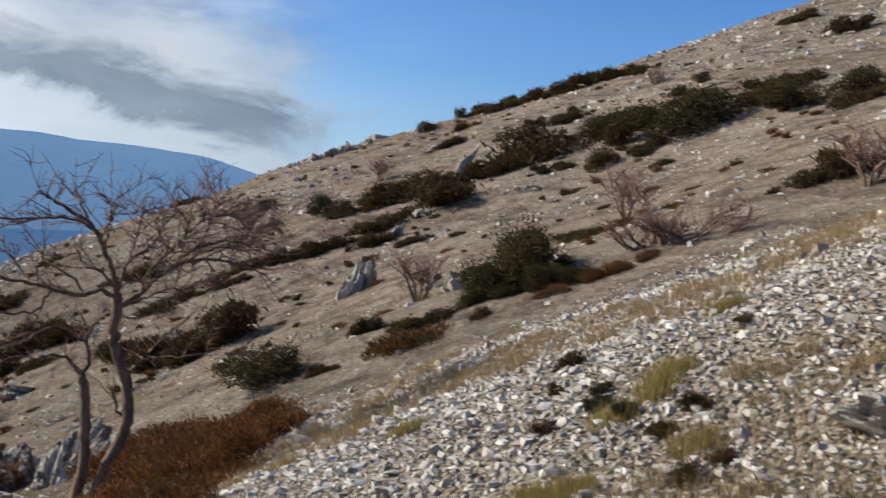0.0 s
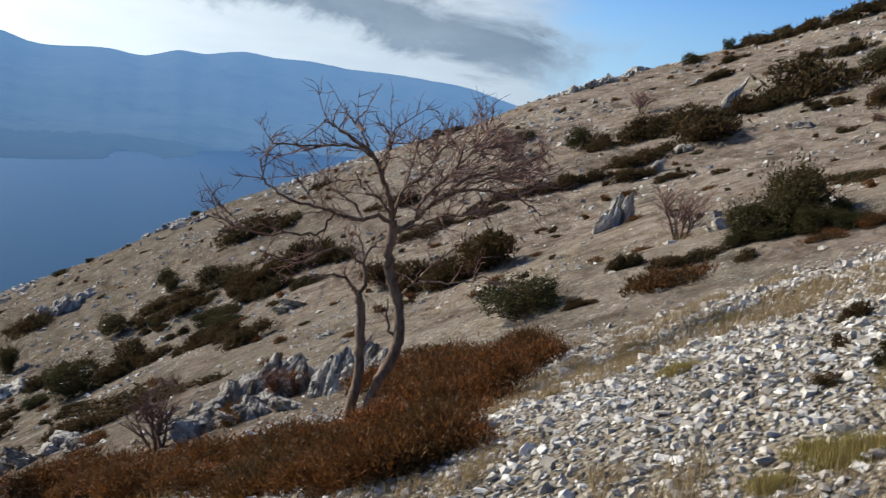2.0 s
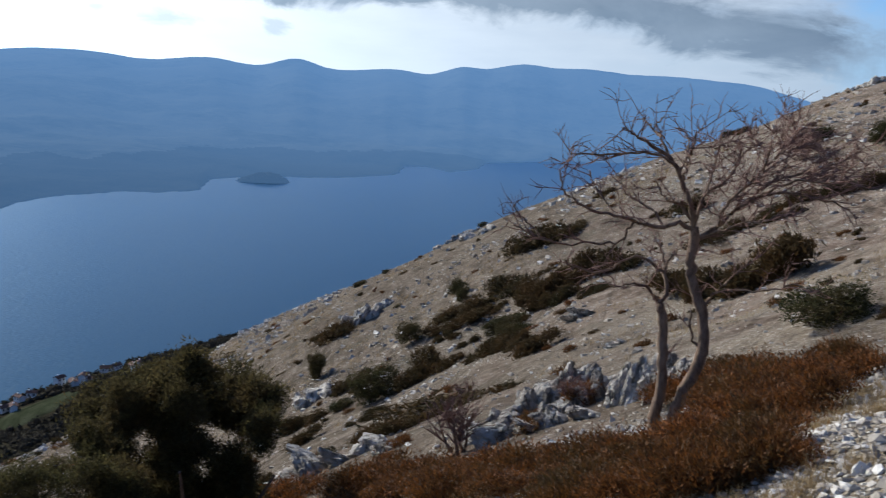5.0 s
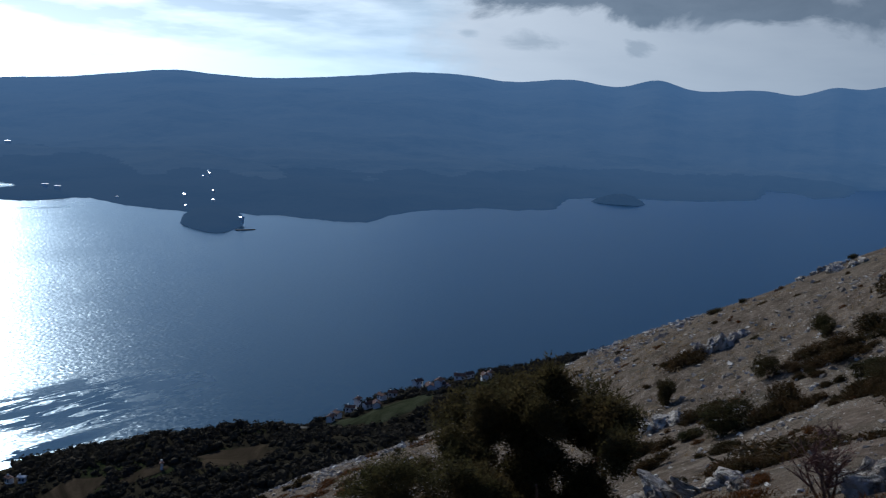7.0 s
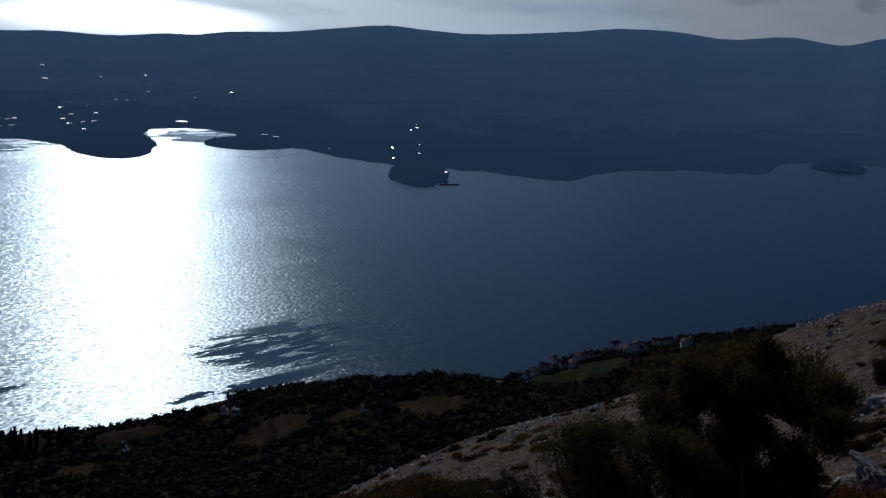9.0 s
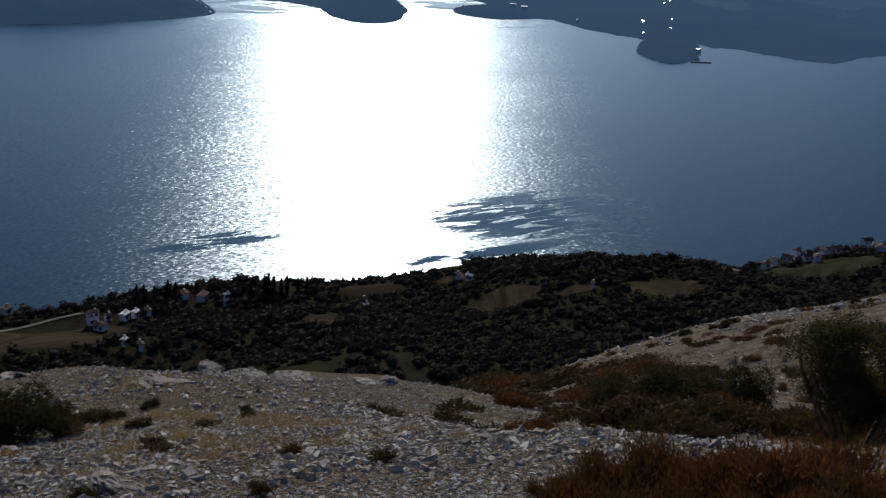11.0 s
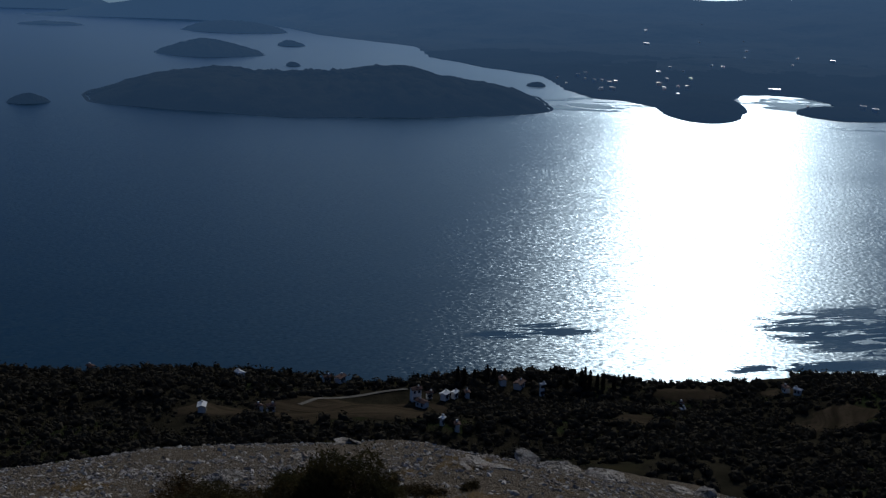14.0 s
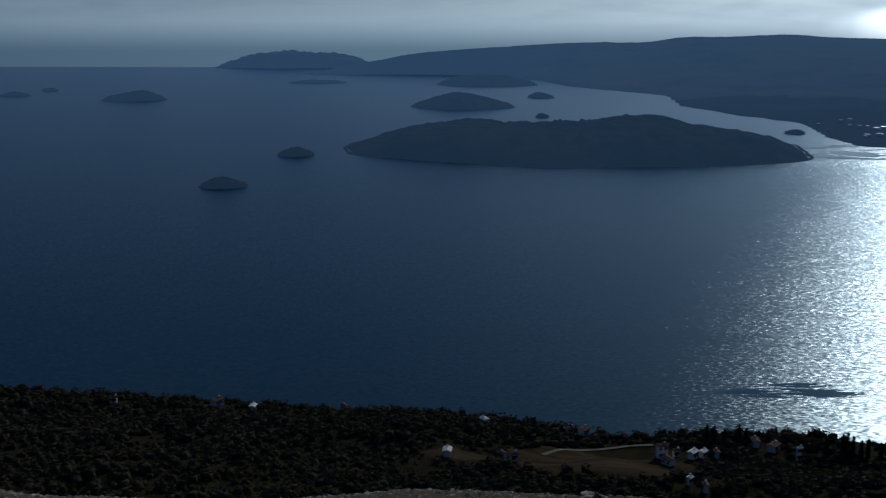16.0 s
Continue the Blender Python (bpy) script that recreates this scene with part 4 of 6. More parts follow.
# ---- the bare tree by the path ----
def bare_tree():
    base = holder("bare_tree", "small leafless tree with two crooked grey trunks growing from brown heath", "tree")
    rng = random.Random(4)
    az, d = 87.97, 8.2
    x, y = spot(az, d)
    right = Vector((math.cos(radians(az)), -math.sin(radians(az)), 0))
    out = Vector((math.sin(radians(az)), math.cos(radians(az)), 0))
    base.location = (x, y, EYE - 2.43)

    def world_points(flat, depth):
        n = len(flat)
        return [0.934 * (right * u + Vector((0, 0, v))) + out * (depth[0] + (depth[1] - depth[0]) * i / (n - 1)) for i, (u, v) in enumerate(flat)]

    def eased(points, per=4):
        p = np.array([q[:] for q in points])
        t = np.arange(len(p))
        s = np.linspace(0, len(p) - 1, (len(p) - 1) * per + 1)
        return [Vector(c) for c in np.stack([curve(s, t, p[:, k]) for k in range(3)], -1)]

    def limb(name, flat, depth, thick, thin, twigs, length, parent):
        q = eased(world_points(flat, depth))
        for i in range(1, len(q) - 1):
            q[i] = q[i] + Vector((rng.gauss(0, 0.006), rng.gauss(0, 0.006), rng.gauss(0, 0.006)))
        n = len(q)
        if name == "limb":
            thick *= 1.12
        radii = [(thick + (thin - thick) * i / (n - 1)) * rng.uniform(0.92, 1.10) for i in range(n)]
        if name == "trunk":
            radii[0] *= 1.45
            radii[1] *= 1.2
            q[0] = q[0] - Vector((0, 0, 0.4))
        v, f = tube(q, radii, 9 if name == "trunk" else 6)
        ob = mesh_object(name, v, f, BARK, parent, smooth=True)
        if twigs:
            v, f = joined(twigs_from(rng, q, int(twigs * (1.9 if flat[-1][0] > 0 else 1.35)), length, 0.0055, lift=0.0, again=5))
            tagged(mesh_object("twig_spray", v, f, TWIG, ob), kind="stuff")
        return ob

    trunks = (
    ((0.06, 0.02), (0.11, 0.25), (0.20, 0.46), (0.25, 0.63), (0.24, 0.85), (0.21, 1.00), (0.14, 1.16), (0.11, 1.34), (0.12, 1.52), (0.11, 1.62)),
    ((-0.08, 0.00), (-0.06, 0.17), (-0.05, 0.38), (-0.06, 0.66), (-0.08, 0.89), (-0.11, 1.00)))
    limb("trunk", trunks[0], (0.0, 0.10), 0.047, 0.036, 2, 0.3, base)
    limb("trunk", trunks[1], (0.05, 0.0), 0.043, 0.033, 2, 0.3, base)
    limb("limb", ((0.11, 1.61), (0.07, 1.80), (-0.01, 1.98), (-0.08, 2.13), (-0.21, 2.23), (-0.34, 2.31), (-0.42, 2.35), (-0.49, 2.39)), (0.1, -0.3), 0.021, 0.0055, 8, 0.34, base)
    limb("limb", ((-0.08, 2.13), (-0.23, 2.20), (-0.41, 2.20), (-0.63, 2.18), (-0.86, 2.18)), (-0.1, -0.4), 0.01, 0.0055, 6, 0.34, base)
    limb("limb", ((-0.11, 2.16), (-0.18, 2.28), (-0.24, 2.36), (-0.30, 2.42), (-0.36, 2.46)), (-0.1, 0.2), 0.011, 0.0055, 4, 0.34, base)
    limb("limb", ((-0.03, 2.04), (0.01, 2.18), (0.02, 2.28), (0.01, 2.35)), (0, 0.3), 0.009, 0.0055, 4, 0.34, base)
    limb("limb", ((-0.26, 2.38), (-0.24, 2.42), (-0.21, 2.46), (-0.18, 2.49)), (0.1, 0.25), 0.006, 0.0055, 1, 0.34, base)
    limb("limb", ((0.11, 1.59), (-0.01, 1.66), (-0.13, 1.62), (-0.26, 1.64), (-0.34, 1.67), (-0.51, 1.71), (-0.71, 1.76), (-0.84, 1.84), (-0.90, 1.92), (-0.92, 2.06)), (0.1, -0.5), 0.017, 0.0055, 9, 0.34, base)
    limb("limb", ((-0.35, 1.67), (-0.40, 1.61), (-0.45, 1.50), (-0.66, 1.48), (-0.88, 1.46), (-1.10, 1.50), (-1.28, 1.59)), (-0.1, -0.3), 0.012, 0.0055, 8, 0.34, base)
    limb("limb", ((-1.04, 1.49), (-1.15, 1.60), (-1.24, 1.68), (-1.28, 1.75)), (-0.25, -0.3), 0.006, 0.0055, 2, 0.34, base)
    limb("limb", ((-0.52, 1.69), (-0.60, 1.80), (-0.71, 1.92), (-0.75, 2.02)), (-0.1, 0.2), 0.008, 0.0055, 4, 0.34, base)
    limb("limb", ((-0.13, 1.62), (-0.23, 1.75), (-0.40, 1.82), (-0.47, 1.90), (-0.57, 2.02)), (0, 0.35), 0.01, 0.0055, 7, 0.34, base)
    limb("limb", ((-0.11, 1.00), (-0.07, 1.06), (-0.08, 1.24), (-0.12, 1.39), (-0.18, 1.49)), (0, 0.2), 0.019, 0.0055, 5, 0.34, base)
    limb("limb", ((-0.11, 0.99), (-0.17, 1.07), (-0.23, 1.15), (-0.36, 1.16), (-0.48, 1.14)), (0.05, -0.2), 0.015, 0.0055, 4, 0.34, base)
    limb("limb", ((-0.09, 1.24), (-0.27, 1.36), (-0.43, 1.34), (-0.59, 1.24), (-0.76, 1.29), (-0.85, 1.35)), (0.1, -0.4), 0.01, 0.0055, 7, 0.34, base)
    limb("limb", ((-0.09, 1.28), (-0.04, 1.37), (0.05, 1.47), (0.09, 1.51)), (0.1, 0.15), 0.01, 0.0055, 3, 0.34, base)
    limb("limb", ((0.25, 0.63), (0.17, 0.71), (0.14, 0.85), (0.13, 0.99)), (0.08, 0), 0.013, 0.0055, 1, 0.34, base)
    limb("limb", ((0.21, 0.97), (0.30, 1.07), (0.38, 1.16), (0.51, 1.29), (0.58, 1.38)), (0.1, 0.3), 0.013, 0.0055, 4, 0.34, base)
    limb("limb", ((0.38, 1.13), (0.56, 1.14), (0.76, 1.18), (0.91, 1.25), (1.00, 1.20)), (0.15, -0.1), 0.007, 0.0055, 3, 0.34, base)
    limb("limb", ((0.12, 1.52), (0.22, 1.58), (0.30, 1.65), (0.39, 1.75), (0.51, 1.85), (0.69, 1.93), (0.87, 1.94), (1.08, 1.90), (1.27, 1.84)), (0.1, 0.1), 0.022, 0.0055, 16, 0.34, base)
    limb("limb", ((0.39, 1.75), (0.54, 1.89), (0.69, 2.01), (0.85, 2.07), (1.04, 2.12), (1.21, 2.20), (1.34, 2.27)), (0.1, 0.4), 0.015, 0.0055, 18, 0.34, base)
    limb("limb", ((0.11, 1.61), (0.14, 1.79), (0.20, 1.90), (0.33, 1.98), (0.41, 2.12), (0.50, 2.26), (0.53, 2.40)), (0.1, 0.5), 0.014, 0.0055, 14, 0.34, base)
    limb("limb", ((0.30, 1.65), (0.33, 1.82), (0.45, 1.97), (0.57, 2.12), (0.60, 2.28)), (0.1, -0.3), 0.012, 0.0055, 14, 0.34, base)
    limb("limb", ((0.69, 2.01), (0.78, 2.17), (0.83, 2.34), (0.85, 2.43)), (0.2, 0.5), 0.008, 0.0055, 10, 0.34, base)
    limb("limb", ((0.20, 1.91), (0.23, 2.08), (0.27, 2.24), (0.37, 2.32)), (0.2, 0.5), 0.009, 0.0055, 8, 0.34, base)
    limb("limb", ((-0.01, 1.98), (0.02, 2.12), (0.05, 2.25), (0.06, 2.38)), (0, -0.25), 0.009, 0.0055, 5, 0.34, base)
    limb("limb", ((0.54, 1.85), (0.70, 1.99), (0.87, 2.06), (1.03, 2.06), (1.17, 2.11)), (0.1, -0.3), 0.01, 0.0055, 14, 0.34, base)
    limb("limb", ((0.58, 2.11), (0.71, 2.24), (0.86, 2.30), (1.03, 2.28)), (0, 0.1), 0.008, 0.0055, 12, 0.34, base)
    limb("limb", ((0.20, 1.56), (0.35, 1.62), (0.47, 1.71), (0.60, 1.73), (0.71, 1.81)), (0.1, -0.3), 0.01, 0.0055, 8, 0.34, base)
    limb("limb", ((0.11, 1.66), (-0.02, 1.80), (-0.13, 1.87), (-0.22, 2.02)), (0.1, -0.2), 0.01, 0.0055, 6, 0.34, base)
    return base


bare_tree()


# ---- the large juniper below the path ----
def large_juniper(az, d, wide, tall, seed, leaves, label):
    x, y = spot(az, d)
    rng, r = random.Random(seed), np.random.RandomState(seed)
    base = holder("juniper_tree", label, "tree")
    base.location = (x, y, high(x, y) - 0.05)
    tips = []
    pieces = []
    for k in range(9):
        a = 6.283 * k / 9 + rng.uniform(-0.3, 0.3)
        q = bent(rng, (0.05 * math.cos(a), 0.05 * math.sin(a), -0.1), (0.75 * math.cos(a), 0.75 * math.sin(a), 1.0), tall * rng.uniform(0.5, 0.75), 6, 0.13, 0.05)
        pieces.append(tube(q, [0.055 - 0.007 * i for i in range(7)], 6))
        tips += q[3:]
    v, f = joined(pieces)
    mesh_object("trunk", v, f, BARK, base)
    for k in range(38):
        a = rng.uniform(0, 6.283)
        s = math.sqrt(rng.random())
        if k < 18:      # the spreading top
            c = Vector((0.42 * wide * s * math.cos(a), 0.42 * wide * s * math.sin(a), tall * (0.52 + 0.30 * rng.random() * (1.15 - s))))
        else:           # skirts hanging low round the stems
            c = Vector((0.30 * wide * s * math.cos(a), 0.30 * wide * s * math.sin(a), tall * rng.uniform(0.14, 0.48)))
        if k >= 30:     # the dense middle
            c = Vector((0.14 * wide * rng.uniform(-1, 1), 0.14 * wide * rng.uniform(-1, 1), tall * rng.uniform(0.25, 0.66)))
        v, f = crown_data(seed * 20 + k, leaves // 38, 0.060, 0.95, 0.45, 9, 0.35, 0.42)
        v = (v - np.array([0, 0, 0.45])) * (0.24 + 0.16 * rng.random()) * wide * np.array([1, 1, 0.8]) + np.array(c)
        mesh_object("foliage", v, f, OLIVE, base)
    return base


large_juniper(62.2, 12.4, 2.65, 3.55, 3, 150000, "large dark green juniper with dense uneven foliage below the path")
large_juniper(55.5, 10.6, 1.8, 2.05, 8, 60000, "smaller spreading dark juniper growing beside the large one")

# ---- shrubs on the hillside: heading, distance, width, height ----
JUNIPERS = (
    (103.9, 69.3, 1.75, 0.91), (105.5, 73.5, 0.97, 0.81), (106.5, 76.8, 1.09, 0.55), (111.6, 58.0, 0.76, 0.76), (118.2, 56.9, 1.12, 0.75),
    (98.4, 48.2, 1.37, 1.11), (109.9, 15.4, 1.45, 1.12), (108.3, 15.3, 1.20, 0.70), (111.5, 15.1, 0.51, 0.40), (76.8, 50.5, 1.16, 0.89),
    (95.5, 54.5, 1.55, 0.81), (77.9, 75.2, 1.07, 0.37), (69.1, 48.0, 1.26, 1.74), (74.2, 44.6, 1.37, 1.03), (77.0, 48.6, 0.91, 0.72),
    (71.2, 70.8, 1.32, 0.47), (72.6, 71.5, 0.63, 0.35))
JUNIPERS_BROW = (
    (8.02, 13.7, 1.20, 0.90), (4.64, 14, 1.00, 0.65), (6.28, 13.8, 1.06, 0.83), (10.38, 13.3, 0.80, 0.55), (0.15, 14.3, 1.02, 0.39),
    (4.23, 13.7, 0.75, 0.27))
for row in JUNIPERS + JUNIPERS_BROW:
    juniper.grow(*row, "dark green juniper bush on the stony slope" if row[2] < 1.3 else "wide dark juniper bush on the dry slope")


def patch(az, d, wide, tall, label):
    """A spread of scrub: one main shrub with smaller ones run out along the slope."""
    scrub.grow(az, d, wide * 1.15, tall * 1.1, label)
    rng = random.Random(int(az * 91 + d * 7))
    x, y = spot(az, d)
    for _ in range(3 if wide > 1.4 else 1):
        s = rng.choice((-1, 1)) * wide * rng.uniform(0.45, 0.85)
        px, py = x + s * 0.25 + rng.uniform(-0.2, 0.2) * wide, y + s * 0.9
        (scrub if wide > 1.8 else tussock).grow(math.degrees(math.atan2(px, py)), math.hypot(px, py), wide * rng.uniform(0.4, 0.75), tall * rng.uniform(0.5, 0.85), label)


def strip(kind, az0, d0, az1, d1, tall, label):
    """A drift of shrubs grown into one another along the slope, between two places."""
    (x0, y0), (x1, y1) = spot(az0, d0), spot(az1, d1)
    long = math.hypot(x1 - x0, y1 - y0)
    rng = random.Random(int(az0 * 53 + d0 * 17))
    n = max(1, min(6, round(long / (1.5 * tall))))
    for k in range(n):
        f = (k + 0.5) / n
        x, y = x0 + (x1 - x0) * f + rng.gauss(0, 0.12 * tall), y0 + (y1 - y0) * f + rng.gauss(0, 0.25 * tall)
        wide = max(1.75 * long / n, 1.5 * tall) * rng.uniform(0.85, 1.15)
        kind.grow(math.degrees(math.atan2(x, y)), math.hypot(x, y), wide, 1.4 * tall * rng.uniform(0.7, 1.1) * (1 - 0.35 * abs(2 * f - 1)), label, rng.uniform(0, 360))
        # low growth that runs out at its foot
        if tall > 0.3 and rng.random() < 0.75:
            s = rng.choice((-1, 1)) * wide * rng.uniform(0.4, 0.7)
            px, py = x + s * 0.2 + rng.uniform(-0.3, 0.3) * tall, y + s * 0.9
            tussock.grow(math.degrees(math.atan2(px, py)), math.hypot(px, py), wide * rng.uniform(0.3, 0.6), tall * rng.uniform(0.3, 0.55), "small dark scrub tussock on the stony slope")


DRIFTS_A = (
    (106.4, 72.9, 110.0, 71.7, 0.95), (110.6, 70.7, 112.9, 69.4, 1.00), (112.7, 70.8, 115.3, 68.0, 0.76), (109.0, 76.7, 109.6, 75.9, 0.50),
    (105.5, 65.0, 106.3, 66.6, 0.43), (104.3, 58.6, 105.8, 58.8, 0.42), (106.8, 46.5, 109.5, 48.1, 1.09), (108.9, 48.7, 112.1, 48.8, 1.47),
    (109.0, 57.1, 109.7, 58.0, 0.50), (110.7, 56.4, 111.8, 58.0, 0.69), (117.0, 53.7, 117.6, 53.9, 0.59), (113.6, 47.2, 114.7, 47.4, 0.62),
    (114.9, 44.1, 116.5, 45.0, 0.68), (112.6, 44.0, 113.9, 44.4, 0.58), (110.0, 44.6, 111.4, 44.9, 0.42), (116.1, 41.1, 117.2, 40.9, 0.25),
    (111.2, 40.0, 112.2, 39.9, 0.20))
DRIFTS_B = (
    (98.9, 46.8, 100.3, 47.2, 0.67), (100.2, 47.7, 103.8, 46.4, 0.77), (102.5, 47.7, 106.1, 46.2, 1.08), (104.1, 43.2, 106.1, 44.0, 0.86),
    (105.2, 47.0, 107.0, 47.7, 0.42), (100.3, 42.6, 102.8, 42.9, 0.61), (100.6, 39.7, 102.2, 40.7, 0.53), (102.8, 38.9, 104.1, 39.2, 0.34),
    (97.5, 41.1, 99.5, 41.8, 0.59), (111.9, 26.0, 114.4, 22.4, 0.21), (100.5, 15.3, 102.4, 15.4, 0.22), (103.2, 14.7, 106.2, 14.4, 0.24),
    (107.0, 13.8, 108.0, 13.8, 0.11), (98.3, 13.5, 100.1, 13.6, 0.09), (111.2, 5.3, 111.8, 5.3, 0.05), (111.8, 5.9, 112.7, 5.9, 0.06),
    (115.1, 4.7, 115.4, 4.7, 0.08))
DRIFTS_C = (
    (115.9, 4.4, 117.4, 4.4, 0.07), (76.0, 46.0, 78.1, 44.9, 0.62), (75.1, 44.0, 76.4, 43.6, 0.38), (78.1, 36.4, 80.2, 35.3, 0.71),
    (78.3, 45.1, 79.2, 44.8, 0.30), (79.2, 46.2, 80.2, 47.1, 0.56), (80.3, 42.8, 82.6, 41.9, 0.70), (83.5, 39.0, 85.0, 38.0, 0.40),
    (81.9, 42.7, 85.8, 41.1, 1.06), (80.1, 52.7, 82.4, 53.3, 1.34), (83.9, 62.4, 85.0, 63.1, 0.38), (87.8, 33.0, 92.2, 30.6, 0.84),
    (91.9, 30.8, 96.5, 28.6, 1.17), (89.6, 40.5, 91.7, 41.8, 0.59), (92.9, 41.2, 94.4, 40.7, 0.38), (93.1, 42.9, 97.5, 41.4, 0.44),
    (88.2, 49.1, 90.0, 48.8, 0.70))
DRIFTS_D = (
    (90.7, 72.9, 91.6, 70.6, 0.39), (76.2, 44.4, 78.4, 43.3, 0.55), (79.5, 44.6, 80.5, 45.0, 0.56), (78.3, 43.8, 79.5, 43.6, 0.29),
    (80.5, 41.0, 83.0, 39.7, 0.58), (75.6, 43.0, 76.9, 42.2, 0.30), (78.4, 37.2, 80.7, 33.5, 0.46), (80.6, 31.8, 82.1, 32.0, 0.52),
    (73.5, 38.3, 76.0, 39.8, 0.98), (69.9, 43.0, 71.7, 42.6, 0.54), (76.8, 40.6, 77.8, 40.4, 0.27), (71.9, 18.0, 74.7, 17.6, 0.29),
    (74.5, 27.7, 76.2, 18.2, 0.33), (71.7, 33.5, 73.0, 34.4, 0.43), (67.3, 42.1, 69.1, 40.2, 0.59), (67.6, 35.7, 69.0, 35.8, 0.45),
    (68.8, 55.1, 70.3, 54.1, 1.08))
DRIFTS_E = ((121.1, 48.5, 123.8, 51.9, 0.85), (125.0, 42.1, 127.2, 41.6, 0.55), (122.2, 71.4, 123.5, 72.6, 0.60), (124.4, 65.7, 126.3, 65.6, 0.90), (122.7, 17.2, 127.2, 17.6, 0.36))
for row in DRIFTS_E + DRIFTS_A + DRIFTS_B + DRIFTS_C + DRIFTS_D:
    strip(scrub, *row, "low dark brown-green scrub spread over the slope" if row[4] > 0.5 else "flat olive-brown scrub between the limestone rocks")
for row in (
    (107.7, 78.7, 108.3, 77.8, 0.51), (112.2, 51.4, 115.5, 50.2, 1.17), (115.0, 49.2, 117.1, 50.2, 1.42), (115.6, 45.9, 119.2, 47.1, 1.58),
    (71.7, 39.0, 73.6, 39.2, 0.99), (106.6, 14.9, 112.7, 14.4, 0.30), (78.5, 40.9, 80.3, 39.9, 0.49), (95.3, 13.6, 97.7, 14.3, 0.42),
    (79.5, 38.7, 81.1, 37.6, 0.48), (69.9, 40.0, 70.9, 40.0, 0.35)):
    strip(juniper, *row, "dark green juniper thicket on the dry slope")
for row in (
    (41.3, 7.0, 47.6, 6.6, 0.20), (44.3, 9.6, 47.0, 9.8, 0.36), (43.0, 20.0, 45.5, 21.0, 0.60), (46.0, 24.0, 50.0, 22.0, 0.75), (40.5, 26.0, 43.0, 27.0, 0.55)):
    strip(scrub, *row, "dark brown scrub in the hollow under the rim")
strip(juniper, 122.0, 45.0, 127.2, 44.4, 1.45, "dark green juniper thicket on the dry slope")
for row in (
    (100.1, 37.8, 101.7, 37.8, 0.27), (110.2, 14.0, 116.6, 14.6, 0.17), (101.2, 13.4, 105.7, 13.6, 0.34), (73.1, 15.0, 74.8, 14.8, 0.19)):
    strip(heath, *row, "reddish brown heath clump on the stony slope")
for row in (
    (36.03, 81.2, 7.56, 2.00), (40.02, 64.5, 6.36, 1.59), (43.59, 35.7, 3.72, 1.08), (46.85, 39.4, 3.88, 1.19), (45.93, 19.2, 2.00, 0.63),
    (49.09, 19, 1.67, 0.63), (40.84, 25, 1.92, 0.55), (38.18, 29, 2.07, 0.56), (42.67, 59.4, 4.56, 0.98), (33.99, 32.4, 1.95, 0.46),
    (47.76, 50.4, 3.32, 0.83)):
    patch(*row, "flat olive-brown scrub between the limestone rocks")
for row in (
    (96.42, 11.4, 0.81, 0.37), (92.91, 10.9, 1.37, 0.48), (84.02, 13.1, 0.79, 0.36), (81.28, 12.6, 0.83, 0.28)):
    heath.grow(*row, "reddish brown heath clump on the stony slope")
for row in (
    (72.94, 12.8, 1.19, 0.35), (75.79, 11.1, 1.10, 0.44), (79.04, 9.7, 1.00, 0.43), (82.09, 7.5, 0.78, 0.34), (85.24, 7, 0.73, 0.32), (88.02, 6.9, 0.72, 0.30),
    (90.49, 7.3, 0.76, 0.36), (93.01, 7.2, 0.67, 0.36), (91.6, 5.2, 0.54, 0.31), (88.84, 5.1, 0.53, 0.31), (86.27, 5.4, 0.53, 0.27), (83.11, 5.8, 0.58, 0.29),
    (93.21, 5.2, 0.37, 0.23), (94.31, 9.4, 0.72, 0.41), (96.02, 8.8, 0.72, 0.38), (97.52, 9.8, 0.59, 0.38), (77.92, 7.4, 0.73, 0.37), (92.81, 11.8, 0.97, 0.39),
    (90.28, 11.6, 0.96, 0.45), (92.81, 10.2, 1.01, 0.50), (94.41, 6.9, 0.60, 0.34)):
    mound.grow(row[0], row[1], row[2] * 1.45, row[3] * 1.05, "rust-brown dry heath mound filling the gully")
for row in (
    (68.16, 14.2, 1.40, 0.35), (71.42, 12.2, 1.20, 0.30), (74.67, 10.2, 0.95, 0.22), (77.92, 7.3, 0.68, 0.18), (81.18, 6.8, 0.67, 0.22), (84.23, 6.4, 0.63, 0.21),
    (91.7, 5.6, 0.55, 0.28), (43.7, 5.7, 0.53, 0.34), (46.95, 5.8, 0.54, 0.38), (50.1, 5.8, 0.54, 0.38), (53.26, 5.6, 0.52, 0.37), (56.02, 5.9, 0.55, 0.39),
    (44.31, 34.7, 3.62, 1.14), (47.25, 21.8, 2.26, 0.72), (41.14, 32.8, 2.70, 0.90), (49.8, 19.7, 1.62, 0.54), (36.55, 78.9, 6.49, 1.56), (54.79, 17, 1.39, 0.65),
    (43.49, 57.4, 3.78, 1.07)):
    mound.grow(row[0], row[1], row[2] * 1.4, row[3] * 1.05, "rust-brown dry heath mound beside the scree")
for row in ((51.5, 6.1, 1.0, 0.50), (48.2, 6.2, 0.9, 0.50), (45.0, 6.0, 0.9, 0.58), (41.8, 6.2, 0.7, 0.46), (54.3, 6.3, 1.0, 0.46), (39.2, 6.4, 0.5, 0.28), (46.6, 6.6, 0.6, 0.40)):
    mound.grow(*row, "dark rust-brown heath with upright sprigs at the scree's edge")
for row in ((45.6, 22.5, 2.2, 1.7), (47.6, 23.5, 1.8, 1.5), (43.4, 24.0, 2.0, 1.25), (50.2, 22.6, 1.2, 1.4)):
    juniper.grow(*row, "tall dark juniper bush standing in the hollow")
